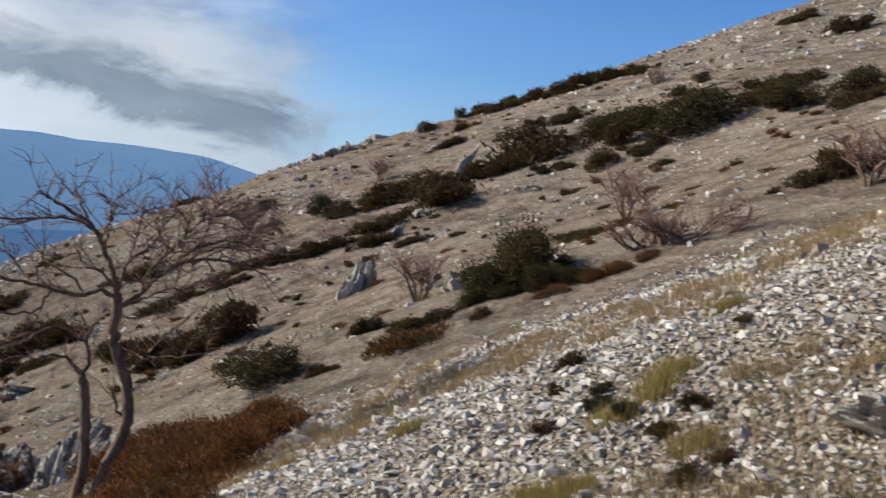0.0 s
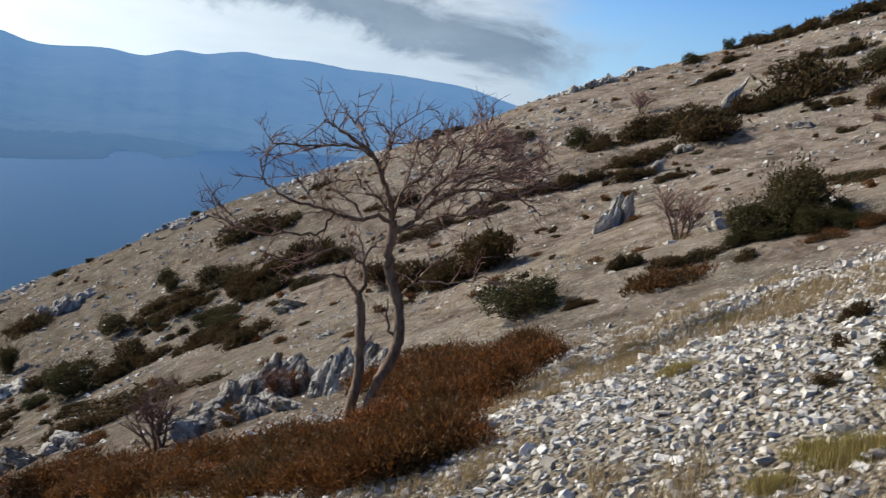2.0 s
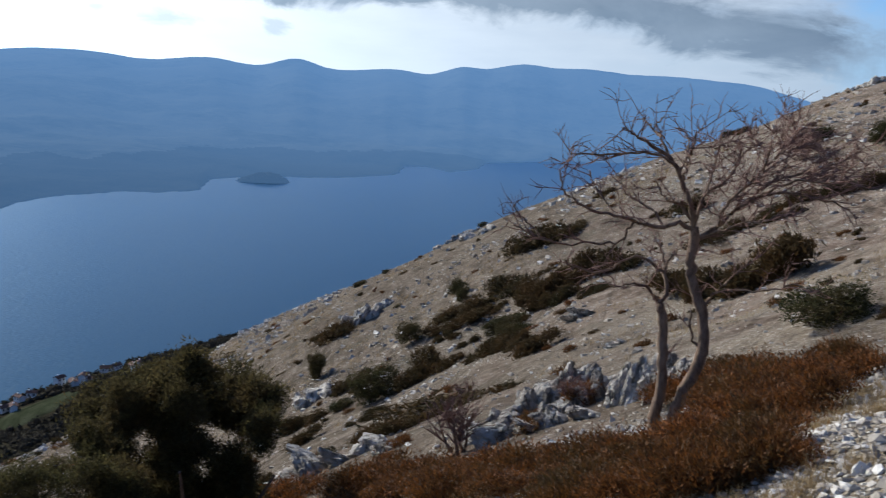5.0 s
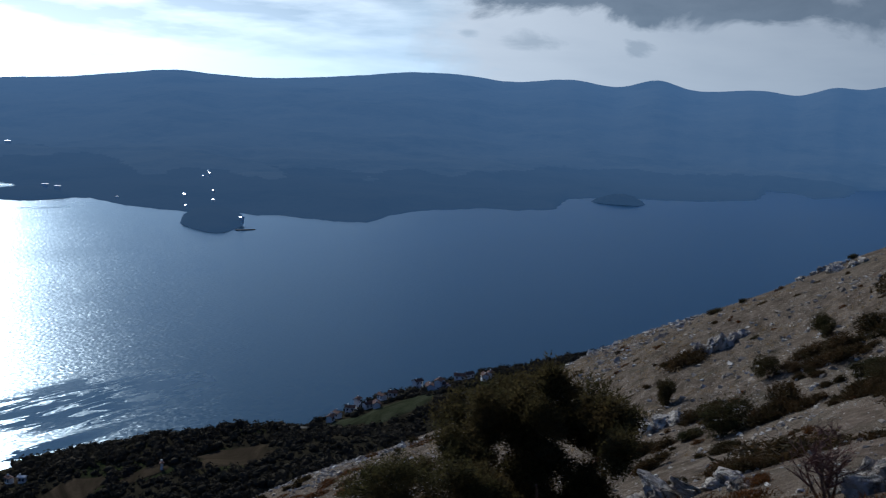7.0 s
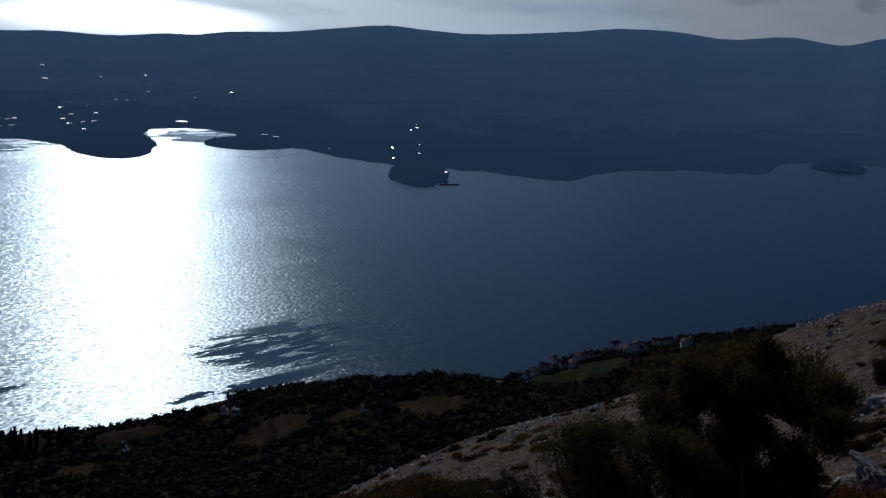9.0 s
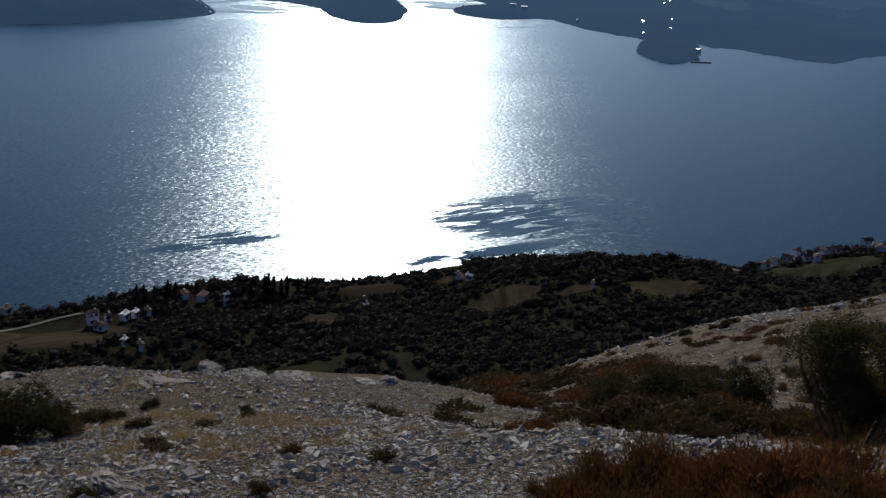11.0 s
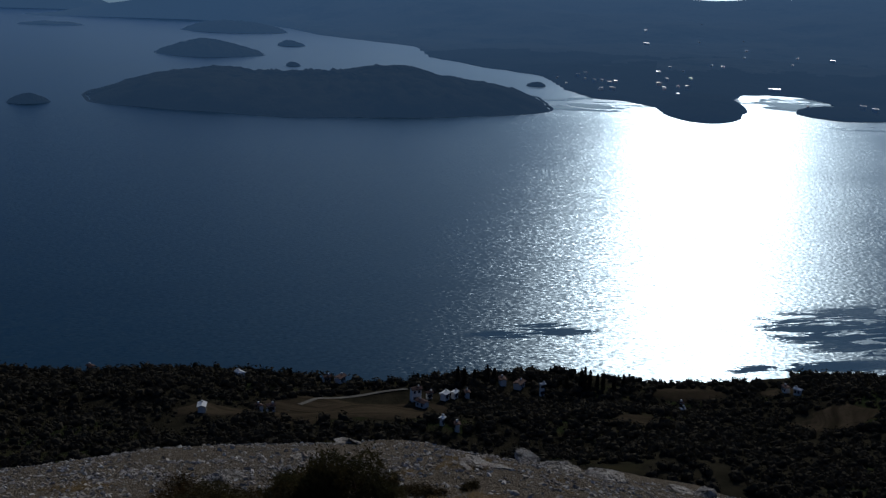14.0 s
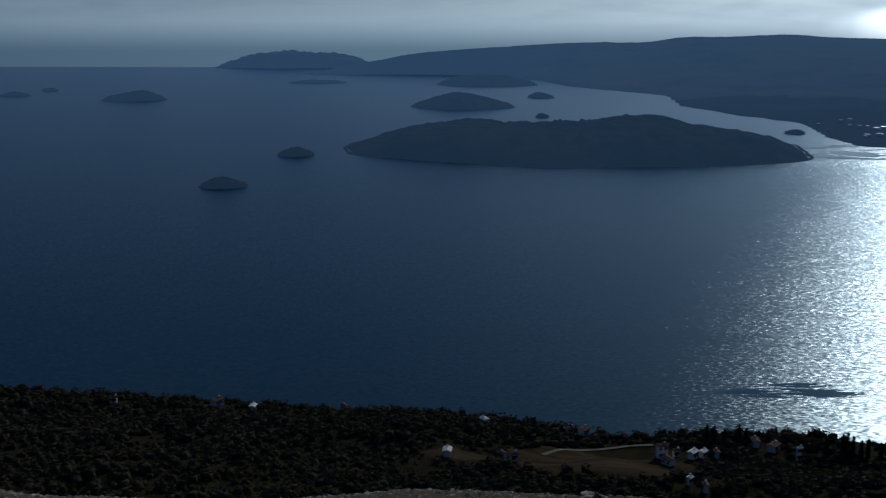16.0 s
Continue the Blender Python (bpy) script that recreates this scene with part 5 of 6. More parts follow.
NEAR_ONE = (
    (-1.67, 16.4, 1.43, 0.36), (-3.77, 14.3, 1.18, 0.35), (-0.16, 12.5, 0.82, 0.23), (15.6, 10.8, 0.59, 0.18), (28.89, 19.1, 0.94, 0.29), (18.44, 12.6, 0.55, 0.17),
    (5.87, 16.7, 1.92, 0.64), (12.43, 14.8, 0.89, 0.33), (2.39, 14.8, 0.73, 0.32), (0.05, 9.3, 0.56, 0.26), (28.79, 8.9, 0.44, 0.20), (21.78, 7.9, 0.30, 0.16),
    (20.77, 13.3, 0.44, 0.22), (-3.47, 10.7, 0.53, 0.24), (12.12, 15.7, 0.69, 0.26))
NEAR_TWO = (
    (15.2, 15.5, 0.51, 0.22), (14.58, 13.1, 0.39, 0.21), (23.4, 9.7, 0.32, 0.14), (11.5, 8.5, 0.32, 0.23), (2.59, 8.4, 0.37, 0.18), (113.65, 4.9, 0.16, 0.09),
    (119.55, 4, 0.15, 0.08), (118.75, 4.6, 0.13, 0.06), (125.15, 3.4, 0.13, 0.09), (113.75, 5.1, 0.14, 0.08), (118.25, 4.6, 0.13, 0.10), (118.15, 3.9, 0.15, 0.11),
    (120.65, 5.6, 0.19, 0.08), (111.15, 4.8, 0.16, 0.07))
for row in NEAR_ONE + NEAR_TWO:
    cushion.grow(*row, "small grey-brown dwarf shrub growing among stones")


def small_growth():
    """Small tussocks and scrub scattered over the far slope."""
    rng = random.Random(77)
    for k in range(330):
        az, d = rng.uniform(58, 126), 17 + 57 * rng.random() ** 0.8
        if rng.random() < 0.42:
            tussock.grow(az, d, rng.uniform(0.2, 0.75), rng.uniform(0.1, 0.26), "small dark scrub tussock on the stony slope")
        else:
            heath_tussock.grow(az, d, rng.uniform(0.25, 0.7), rng.uniform(0.12, 0.28), "small brown heath tussock on the stony slope")


small_growth()


def swale_growth():
    """Heath and scrub that fills the hollow under the rim."""
    rng = random.Random(5)
    for k in range(110):
        az, d = rng.uniform(33, 56), rng.uniform(17, 80)
        kind = heath if rng.random() < 0.5 else tussock
        kind.grow(az, d, rng.uniform(0.6, 2.4), rng.uniform(0.3, 0.7), "dry brown heath in the hollow under the rim" if kind is heath else "dark scrub in the hollow under the rim")


swale_growth()


def bare_shrub(az, d, wide, tall, creep=0.0):
    """A leafless shrub: a few crooked stems that fork into a rounded haze of twigs. creep: how far it lies along the slope."""
    x, y = spot(az, d)
    rng = random.Random(int(az * 31 + d))
    base = holder("bare_shrub", "leafless twiggy shrub with crooked branches lying along the slope" if creep else "leafless twiggy shrub with fine purplish-brown branches", "shrub", "leafless shrubs")
    base.location = (x, y, high(x, y) - 0.03)
    side = Vector((math.cos(radians(az)), -math.sin(radians(az)), 0))
    n = 5 + int(2.5 * wide)
    for k in range(n):
        a = 6.283 * k / n + rng.uniform(-0.3, 0.3)
        s = rng.uniform(0.35, 1.0) * wide / max(tall, 0.2) * 0.5
        way = Vector((s * math.cos(a), s * math.sin(a), 1))
        if creep:
            way = side * rng.choice((-1, 1)) * rng.uniform(0.5, 1.0) * creep * wide / tall + Vector((0, 0, rng.uniform(0.3, 1.0)))
        start = Vector((0.06 * math.cos(a), 0.06 * math.sin(a), 0)) * (1 + 2 * creep)
        q = bent(rng, start[:], way[:], math.hypot(tall, wide * 0.45) * rng.uniform(0.6, 0.85), 6, 0.17, 0.03)
        thick = rng.uniform(0.020, 0.034)
        v, f = tube(q, [thick * (1 - 0.14 * i) for i in range(7)], 5)
        stem = mesh_object("stem", v, f, BARK, base, smooth=True)
        spray = []
        for i in (2, 3, 4, 5):
            for _ in range(2):
                b = rng.uniform(0, 6.283)
                g = bent(rng, q[i][:], (way.x * 0.5 + 0.8 * math.cos(b), way.y * 0.5 + 0.8 * math.sin(b), 0.75), max(tall, 0.45) * rng.uniform(0.28, 0.45), 4, 0.18, 0.03)
                spray.append(tube(g, [0.45 * thick, 0.36 * thick, 0.28 * thick, 0.22 * thick, 0.15 * thick], 4))
                spray += twigs_from(rng, g, 3, max(tall, 0.45) * 0.34, 0.0038 + 0.00012 * d, 0.05, 2)
        v, f = joined(spray)
        tagged(mesh_object("twig_spray", v, f, TWIG, stem), kind="stuff")
    return base


for row in (
    (114.8, 24.7, 1.22, 1.50), (118.1, 14.9, 1.75, 0.75, 1.0), (115.5, 15.4, 1.05, 0.45, 0.6), (104.0, 18.9, 1.03, 0.95), (77.1, 12.5, 0.60, 0.76), (77.3, 26.2, 0.70, 0.55),
    (94.4, 50.4, 2.48, 1.38), (101.4, 53.3, 1.46, 1.17), (83.3, 13.1, 0.45, 0.40), (115.8, 61.3, 1.68, 0.84), (126.6, 16.3, 0.85, 0.95), (116.9, 15.2, 0.95, 0.40)):
    bare_shrub(*row)

# ---- rocks ----
ROCK_FINS = (
    (79.5, 13.0, 0.50, 0.26), (80.4, 13.4, 0.56, 0.42), (81.3, 13.3, 0.60, 0.40), (82.1, 13.8, 0.62, 0.62), (82.8, 14.4, 0.70, 0.58), (83.7, 13.6, 0.60, 0.50),
    (84.9, 13.2, 0.52, 0.46), (86.9, 12.4, 0.60, 0.74), (88.4, 12.3, 0.55, 0.56), (85.7, 14.0, 0.50, 0.30), (81.6, 12.9, 0.34, 0.24), (83.2, 13.0, 0.40, 0.26),
    (87.6, 12.0, 0.36, 0.32))
ROCK_TEETH = ((100.3, 30.2, 0.50, 0.85), (100.8, 30.4, 0.46, 1.02), (105.8, 49.4, 0.40, 1.75), (102.5, 40.6, 0.36, 0.72), (101.2, 31.0, 0.5, 0.5))
ROCK_LEDGES = (
    (79.9, 12.6, 0.60, 0.26), (82.6, 12.3, 0.80, 0.20), (79.2, 12.9, 0.57, 0.20), (69.5, 16.2, 1.06, 0.27), (71.6, 16.0, 0.79, 0.24), (67.6, 17.0, 0.65, 0.22),
    (85.6, 23.8, 0.52, 0.18), (83.4, 34.7, 1.14, 0.27), (103.9, 42.9, 0.80, 0.36), (109.6, 42.2, 0.88, 0.38), (106.3, 17.8, 0.54, 0.19), (103.0, 66.4, 0.73, 0.36),
    (104.1, 59.6, 0.46, 0.42), (91.2, 34.7, 0.30, 0.20), (101.1, 74.4, 1.39, 0.55), (73.0, 15.0, 0.50, 0.20), (68.8, 44.3, 1.46, 0.73))
ROCK_CRAGS = (
    (70.2, 56.4, 2.10, 1.20), (71.2, 55.4, 2.30, 1.45), (72.2, 56.4, 1.60, 1.00), (77.6, 70.0, 2.6, 0.70), (76.3, 74.0, 2.2, 0.52), (98.2, 69.4, 2.00, 1.00),
    (99.2, 69.4, 2.20, 1.25), (100.2, 70.4, 1.60, 0.80), (97.2, 70.4, 1.40, 0.60))
for row in ROCK_FINS:
    outcrop(*row, "fissured knob of grey limestone standing out of the gully's bank", 4, "limestone knobs in the gully", 0.25)
for row in ROCK_TEETH:
    outcrop(*row, "upright fissured tooth of grey limestone standing on the slope", 2, "limestone teeth", 1.0)
for row in ROCK_LEDGES:
    outcrop(*row, "pale grey limestone boulder lying on the slope", 3)
for row in ROCK_CRAGS:
    outcrop(*row, "weathered grey limestone crag with deep fissures", 6)
for row in (
    (11.4, 7.2, 0.43, 0.20), (6.79, 8.7, 0.28, 0.10), (13.55, 8.7, 0.33, 0.12), (20.66, 24, 0.79, 0.24), (23.5, 30.2, 0.83, 0.33), (28.38, 29.7, 0.81, 0.36),
    (8.33, 25.8, 0.57, 0.08), (0.35, 18.4, 0.61, 0.24), (5.66, 22.1, 0.48, 0.12), (16.21, 17.8, 0.49, 0.12), (39.51, 25.8, 0.99, 0.28), (18.23, 25.1, 0.55, 0.11),
    (128.05, 4.8, 0.29, 0.13), (128.55, 4, 0.33, 0.20), (128.25, 3.5, 0.17, 0.08)):
    outcrop(row[0], row[1], row[2], row[3] * 0.8, "low pale limestone ledge at the edge of the scree", 2, "limestone ledges", 0.0, LEDGE)


# ---- the wooded foot of the mountain ----
# open ground among the woods: centre, half width, half depth, turn of the outline
FIELDS = (
    (58, 376, 40, 30, 1), (207, 396, 17, 9, 3), (246, 343, 18, 13, 4), (268, 322, 12, 6, 6), (303, 306, 18, 16, 2), (250, 390, 10, 5, 5), (1, 372, 16, 9, 7), (165, 346, 13, 13, 8),
    (440, 326, 34, 15, 9), (372, 322, 20, 12, 10), (408, 336, 16, 10, 12))


def field(fx, fy, rx, ry, turn, mat, label):
    """A fallow field that follows the ground."""
    rings, n = 7, 36
    verts, faces = [(fx, fy, high(fx, fy) + 0.3)], []
    for j in range(1, rings + 1):
        for i in range(n):
            t = 2 * math.pi * i / n
            e = (1 + 0.45 * float(bumps(math.cos(t) * 1.4 + turn, math.sin(t) * 1.4, 0.8, 3))) / (abs(math.cos(t + 0.3 * turn)) ** 3 + abs(math.sin(t + 0.3 * turn)) ** 3) ** 0.333
            x, y = fx + rx * e * j / rings * math.cos(t), fy + ry * e * j / rings * math.sin(t)
            verts.append((x, y, high(x, y) + (0.3 if j < rings else -0.3)))
    for j in range(rings):
        for i in range(n):
            k = (i + 1) % n
            faces.append((0, 1 + i, 1 + k) if j == 0 else (1 + (j - 1) * n + i, 1 + j * n + i, 1 + j * n + k, 1 + (j - 1) * n + k))
    tagged(mesh_object("field", verts, faces, mat, smooth=True), label, "field", kind="structure")


for row in FIELDS[:8]:
    field(*row, FIELD, "bare brown fallow field among the woods")
field(*FIELDS[8], PASTURE, "green terraced field above the village")
field(*FIELDS[9], DRY_FIELD, "pale dry field among the dark woods")
field(*FIELDS[10], PASTURE, "small green field among the dark woods")


# houses at the foot of the mountain: heading, distance, width, storeys
HOUSES = (
    (11.79, 412, 7.0, 2), (13.53, 413, 6.5, 1), (14.85, 419, 4.5, 1), (12.2, 403, 8.0, 1), (19.25, 429, 3.2, 2), (17.9, 437, 9.0, 1), (16.9, 440, 7.0, 1), (1.5, 435, 6.5, 1),
    (6.5, 437, 5.0, 1), (7.3, 438, 8.0, 1), (-0.7, 369, 7.0, 1), (2.6, 375, 4.0, 1), (3.24, 376, 5.0, 1), (13.43, 347, 3.0, 1), (14.34, 344, 4.0, 1), (27.36, 429, 2.6, 1))
HOUSES_BEYOND = (
    (27.4, 411, 2.6, 1), (40.75, 421, 3.0, 1), (32.87, 463, 6.0, 1), (33.5, 460, 5.0, 1), (-19.57, 493, 5.0, 1), (-13.97, 478, 9.0, 1), (-11.97, 466, 6.0, 1), (-6.7, 470, 6.0, 1),
    (12.6, 414, 4.0, 1), (14.1, 416, 5.0, 1))
VILLAGE = (
    (50.1, 541, 6.5, 1), (50.5, 549, 6.0, 1), (51.2, 560, 6.5, 1), (52.2, 562, 7.0, 1), (52.7, 560, 7.5, 1), (51.6, 566, 6.0, 2), (53.0, 583, 7.0, 1), (53.6, 588, 6.5, 1),
    (55.0, 608, 7.5, 2), (55.7, 604, 9.0, 1), (56.2, 603, 8.0, 2), (56.6, 604, 7.5, 1), (57.4, 632, 9.0, 1), (57.9, 634, 8.0, 1), (58.8, 618, 8.0, 1), (59.1, 622, 7.0, 1))


def woods():
    r = np.random.RandomState(12)
    n = 64000
    x, y = -420 + 1150 * r.rand(n), 200 + 330 * r.rand(n)
    inland = shore(x) - y
    mask = bumps(x, y, 90, 4) + 0.35 * bumps(x, y, 22, 2)
    keep = (inland > 3) & (mask > np.where(x > 320, -0.2, -0.3)) & (ground(x, y) < 85)
    for fx, fy, rx, ry, _ in FIELDS:
        keep &= ((x - fx) / rx) ** 2 + ((y - fy) / ry) ** 2 > 1.05
    for az, d in ((5.0, 391), (6.0, 401), (7.1, 411), (8.2, 416), (9.4, 421), (10.4, 424), (11.3, 427)):
        keep &= ~((np.abs(x - spot(az, d)[0]) < 6) & (y > spot(az, d)[1] - 14) & (y < spot(az, d)[1] + 3))
    for az, d, wide, storeys in HOUSES + HOUSES_BEYOND + VILLAGE:
        hx, hy = spot(az, d)
        gap = np.hypot(x - hx, y - hy)
        # open on the side that looks up the mountain
        keep &= (gap > 0.5 * wide + 0.8) & ~((gap < 0.5 * wide + 5) & (np.hypot(x, y) < d - 1))
    x, y = x[keep][:27000], y[keep][:27000]
    n = len(x)
    z = ground(x, y)
    tall = 1.3 + 2.6 * r.rand(n) ** 2.2 + 2.6 * np.clip(bumps(x, y, 30, 3), 0, 1)
    per = 20
    way = r.normal(size=(n, per, 3))
    way /= np.linalg.norm(way, axis=2)[..., None]
    c = way * (0.30 + 0.30 * r.rand(n, per, 1)) * np.array([1.25, 1.25, 1.0])
    c[..., 2] = np.abs(c[..., 2] + 0.45)
    c = c * tall[:, None, None] + np.stack([x, y, z - 0.2], -1)[:, None]
    u = np.cross(way, r.normal(size=(n, per, 3)))
    u /= np.linalg.norm(u, axis=2)[..., None]
    w2 = np.cross(way, u)
    s = (0.10 + 0.14 * r.rand(n, per, 1)) * tall[:, None, None]
    verts = np.stack([c + u * s, c - u * 0.5 * s + w2 * 0.87 * s, c - u * 0.5 * s - w2 * 0.87 * s], 2).reshape(-1, 3)
    # an uneven body inside each ragged crown
    shapes = np.array([v for v, _ in CHIPS])[r.randint(0, len(CHIPS), n)]
    body = shapes * np.stack([0.6 + 0.4 * r.rand(n), 0.6 + 0.4 * r.rand(n), 0.7 + 0.4 * r.rand(n)], -1)[:, None]
    body = (body + np.array([0, 0, 0.35])) * tall[:, None, None] + np.stack([x, y, z - 0.4], -1)[:, None]
    faces = (CHIPS[0][1][None] + len(verts) + np.arange(n)[:, None, None] * 8).reshape(-1, 3)
    faces = np.concatenate([np.arange(len(verts)).reshape(-1, 3), faces])
    ob = mesh_object("pine_woods", np.concatenate([verts, body.reshape(-1, 3)]), faces, WOODS, smooth=True)
    tagged(ob, "dark pine woods and scrub on the foothills by the sea", "woods", kind="stuff")


woods()


def cypress(az, d, tall):
    x, y = spot(az, d)
    base = holder("cypress_tree", "tall slender dark cypress near the coast", "tree", "cypresses by the coast")
    base.location = (x, y, high(x, y))
    v, f = tube([(0, 0, -0.3), (0, 0, tall * 0.5), (0, 0, tall * 0.9)], [0.25, 0.15, 0.05], 6)
    mesh_object("trunk", v, f, BARK, base)
    r = np.random.RandomState(int(az * 10))
    n = 420
    h = r.rand(n)
    rad = tall * 0.085 * np.sin(np.clip(h * 1.0 + 0.06, 0, 1) ** 0.7 * math.pi) ** 0.7 * (0.7 + 0.4 * r.rand(n))
    a = r.rand(n) * 6.283
    c = np.stack([rad * np.cos(a), rad * np.sin(a), (0.06 + 0.94 * h) * tall], -1)
    u = r.normal(size=(n, 3)) * 0.32
    w2 = np.stack([0.1 * r.normal(size=n), 0.1 * r.normal(size=n), 0.75 + 0.3 * r.rand(n)], -1)
    mesh_object("crown", np.stack([c - u, c + u, c + w2], 1).reshape(-1, 3), np.arange(n * 3).reshape(-1, 3), WOODS, base)


for row in (
    (14.24, 433, 9), (14.64, 436, 8), (16.0, 438, 9), (16.39, 443, 6), (20.65, 436, 7), (21.49, 435, 10), (21.69, 434, 11), (21.99, 434, 9.5),
    (22.43, 434, 8), (22.77, 435, 9), (23.4, 438, 7), (23.93, 441, 7), (4.39, 438, 5), (15.23, 439, 6)):
    cypress(*row)


# ---- houses ----
def box(bm, x0, x1, y0, y1, z0, z1):
    v = [bm.verts.new(p) for p in ((x0, y0, z0), (x1, y0, z0), (x1, y1, z0), (x0, y1, z0), (x0, y0, z1), (x1, y0, z1), (x1, y1, z1), (x0, y1, z1))]
    for q in ((3, 2, 1, 0), (4, 5, 6, 7), (0, 1, 5, 4), (1, 2, 6, 5), (2, 3, 7, 6), (3, 0, 4, 7)):
        bm.faces.new([v[i] for i in q])


def house(x, y, z, wide, storeys, turn, label, group, windows=True, pitch=0.5, tiles=None):
    """A plastered house with a gabled tile roof, a door and rows of windows."""
    base = holder("house", label, "house", group)
    base.matrix_basis = pose(x, y, z, 0, 0, turn)
    deep, tall = wide * 0.62, 2.8 * storeys
    hw, hd = wide / 2, deep / 2
    bm = bmesh.new()
    box(bm, -hw, hw, -hd, hd, -2.5, tall)
    for s in (-1, 1):
        a = [bm.verts.new(p) for p in ((s * hw, -hd, tall), (s * hw, hd, tall), (s * hw, 0, tall + hd * pitch))]
        bm.faces.new(a if s > 0 else a[::-1])
    part("wall", bm, PLASTER, base)
    bm = bmesh.new()
    e = 0.45
    for s in (-1, 1):
        low = tall - e * 0.5
        p = [(-hw - e, s * (hd + e), low), (hw + e, s * (hd + e), low), (hw + e, 0, tall + hd * pitch + 0.05), (-hw - e, 0, tall + hd * pitch + 0.05)]
        v = [bm.verts.new(q) for q in p] + [bm.verts.new((q[0], q[1], q[2] + 0.22)) for q in p]
        for q in ((0, 1, 2, 3), (4, 7, 6, 5), (0, 4, 5, 1), (1, 5, 6, 2), (2, 6, 7, 3), (3, 7, 4, 0)):
            bm.faces.new([v[i] for i in q])
    bmesh.ops.recalc_face_normals(bm, faces=bm.faces)
    roof = part("roof", bm, tiles or TILES, base, "pale roof" if tiles else "red clay tile roof")
    bm = bmesh.new()
    box(bm, hw * 0.4, hw * 0.4 + 0.6, -0.3, 0.3, tall - 0.2, tall + hd * pitch + 0.9)
    part("chimney", bm, PLASTER, roof)
    if windows:
        n = max(2, int(wide / 3.2))
        for k in range(n):
            for level in range(storeys):
                for s in (-1, 1):
                    cx, cz = -hw + wide * (k + 0.5) / n, 2.8 * level + 1.5
                    bm = bmesh.new()
                    box(bm, cx - 0.5, cx + 0.5, s * hd - 0.04, s * hd + 0.04, cz - 0.65, cz + 0.65)
                    part("window", bm, WINDOW, base)
        bm = bmesh.new()
        box(bm, -0.5, 0.5, -hd - 0.06, -hd + 0.06, 0, 2.1)
        part("door", bm, WINDOW, base)
    return base


for k, (az, d, wide, storeys) in enumerate(HOUSES + HOUSES_BEYOND):
    x, y = spot(az, d)
    # every third roof is white, the sun's glint on it put into the colour
    house(x, y, high(x, y) + 0.2, 0.6 * wide, storeys, 12 + 37 * (k % 4), "white house with a low roof among the pines" if wide > 5.5 else "small white house among dark trees", "houses on the foothills", True, 0.3, PLASTER if k % 3 == 1 else None)
for k, (az, d, wide, storeys) in enumerate(VILLAGE):
    x, y = spot(az, d)
    house(x, y, max(high(x, y), 1.0) + 0.4, 0.78 * wide, storeys, 20 + 50 * (k % 5), "village house with white walls and red roof at the shore", "village by the shore")
WHITE_ONE = (
    (20.06, 2067, 14), (20.97, 2003, 12), (21.78, 1978, 16), (20.46, 2034, 9), (24.31, 2111, 13), (24.82, 2027, 12),
    (25.43, 1952, 10), (26.04, 2051, 12), (23.5, 3280, 16), (26.35, 3501, 9), (28.79, 2847, 9), (31.34, 2757, 9),
    (21.27, 1857, 9), (18.94, 2063, 8), (19.45, 1969, 8), (25.64, 2164, 8))
WHITE_TWO = (
    (24.92, 2192, 8), (20.46, 2084, 12), (21.37, 2020, 10), (22.08, 1992, 14), (21.98, 1878, 20), (21.37, 1864, 14),
    (24.41, 1973, 14), (24.72, 1918, 12), (25.43, 1828, 12), (25.94, 1940, 14), (23.6, 2975, 30), (26.35, 3113, 10),
    (28.58, 3195, 10), (28.69, 2572, 10), (33.07, 2714, 24), (30.52, 1953, 26))
WHITE_THREE = (
    (30.21, 1891, 16), (31.13, 2435, 10), (27.06, 2275, 9), (27.67, 2316, 9), (35.42, 1738, 18), (34.81, 1739, 18),
    (43.39, 1617, 8), (43.18, 1910, 12), (42.85, 1900, 10), (43.1, 1985, 6), (43.38, 1690, 11), (41.9, 1640, 6), (44.92, 1305, 12), (38.38, 1571, 9), (41.96, 1505, 10),
    (41.86, 1646, 10), (32.15, 1749, 8))
for k, (az, d, wide) in enumerate(WHITE_ONE + WHITE_TWO + WHITE_THREE):
    x, y = spot(az, d)
    z = float(far_height(np.array([x]), np.array([y]))[0])
    while z < 3 and d < 4000:
        d += 12
        x, y = spot(az, d)
        z = float(far_height(np.array([x]), np.array([y]))[0])
    house(x, y, max(z, 1.5) + 0.5, wide * 0.5, 2 if wide > 11 else 1, 9 * (k % 5) - 18 - az if az < 40 else 6 * (k % 3) - 109, "distant pale house across the channel", "houses across the channel", False, 0.19 if az < 40 else 0.40, PALE_ROOF)


def pier():
    base = holder("pier", "narrow stone pier below the headland across the channel", "pier")
    x, y = spot(45.12, 1342)
    base.matrix_basis = pose(x, y, 0, 0, 0, -25)
    bm = bmesh.new()
    box(bm, -13, 13, -1.6, 1.6, -2, 1.2)
    part("deck", bm, TRACK, base)


pier()


def track(name, points, wide, label):
    """A strip of road laid on the ground."""
    p = np.array(points, float)
    t = np.arange(len(p))
    s = np.linspace(0, len(p) - 1, 60)
    cx, cy = curve(s, t, p[:, 0]), curve(s, t, p[:, 1])
    dx, dy = np.gradient(cx), np.gradient(cy)
    n = np.hypot(dx, dy)
    verts, faces = [], []
    for i in range(60):
        for k in (-1, 1):
            x, y = cx[i] - k * dy[i] / n[i] * wide / 2, cy[i] + k * dx[i] / n[i] * wide / 2
            verts.append((x, y, high(x, y) + 0.35))
    for i in range(59):
        faces.append((2 * i, 2 * i + 1, 2 * i + 3, 2 * i + 2))
    tagged(mesh_object(name, verts, faces, TRACK), label, "road", kind="structure")


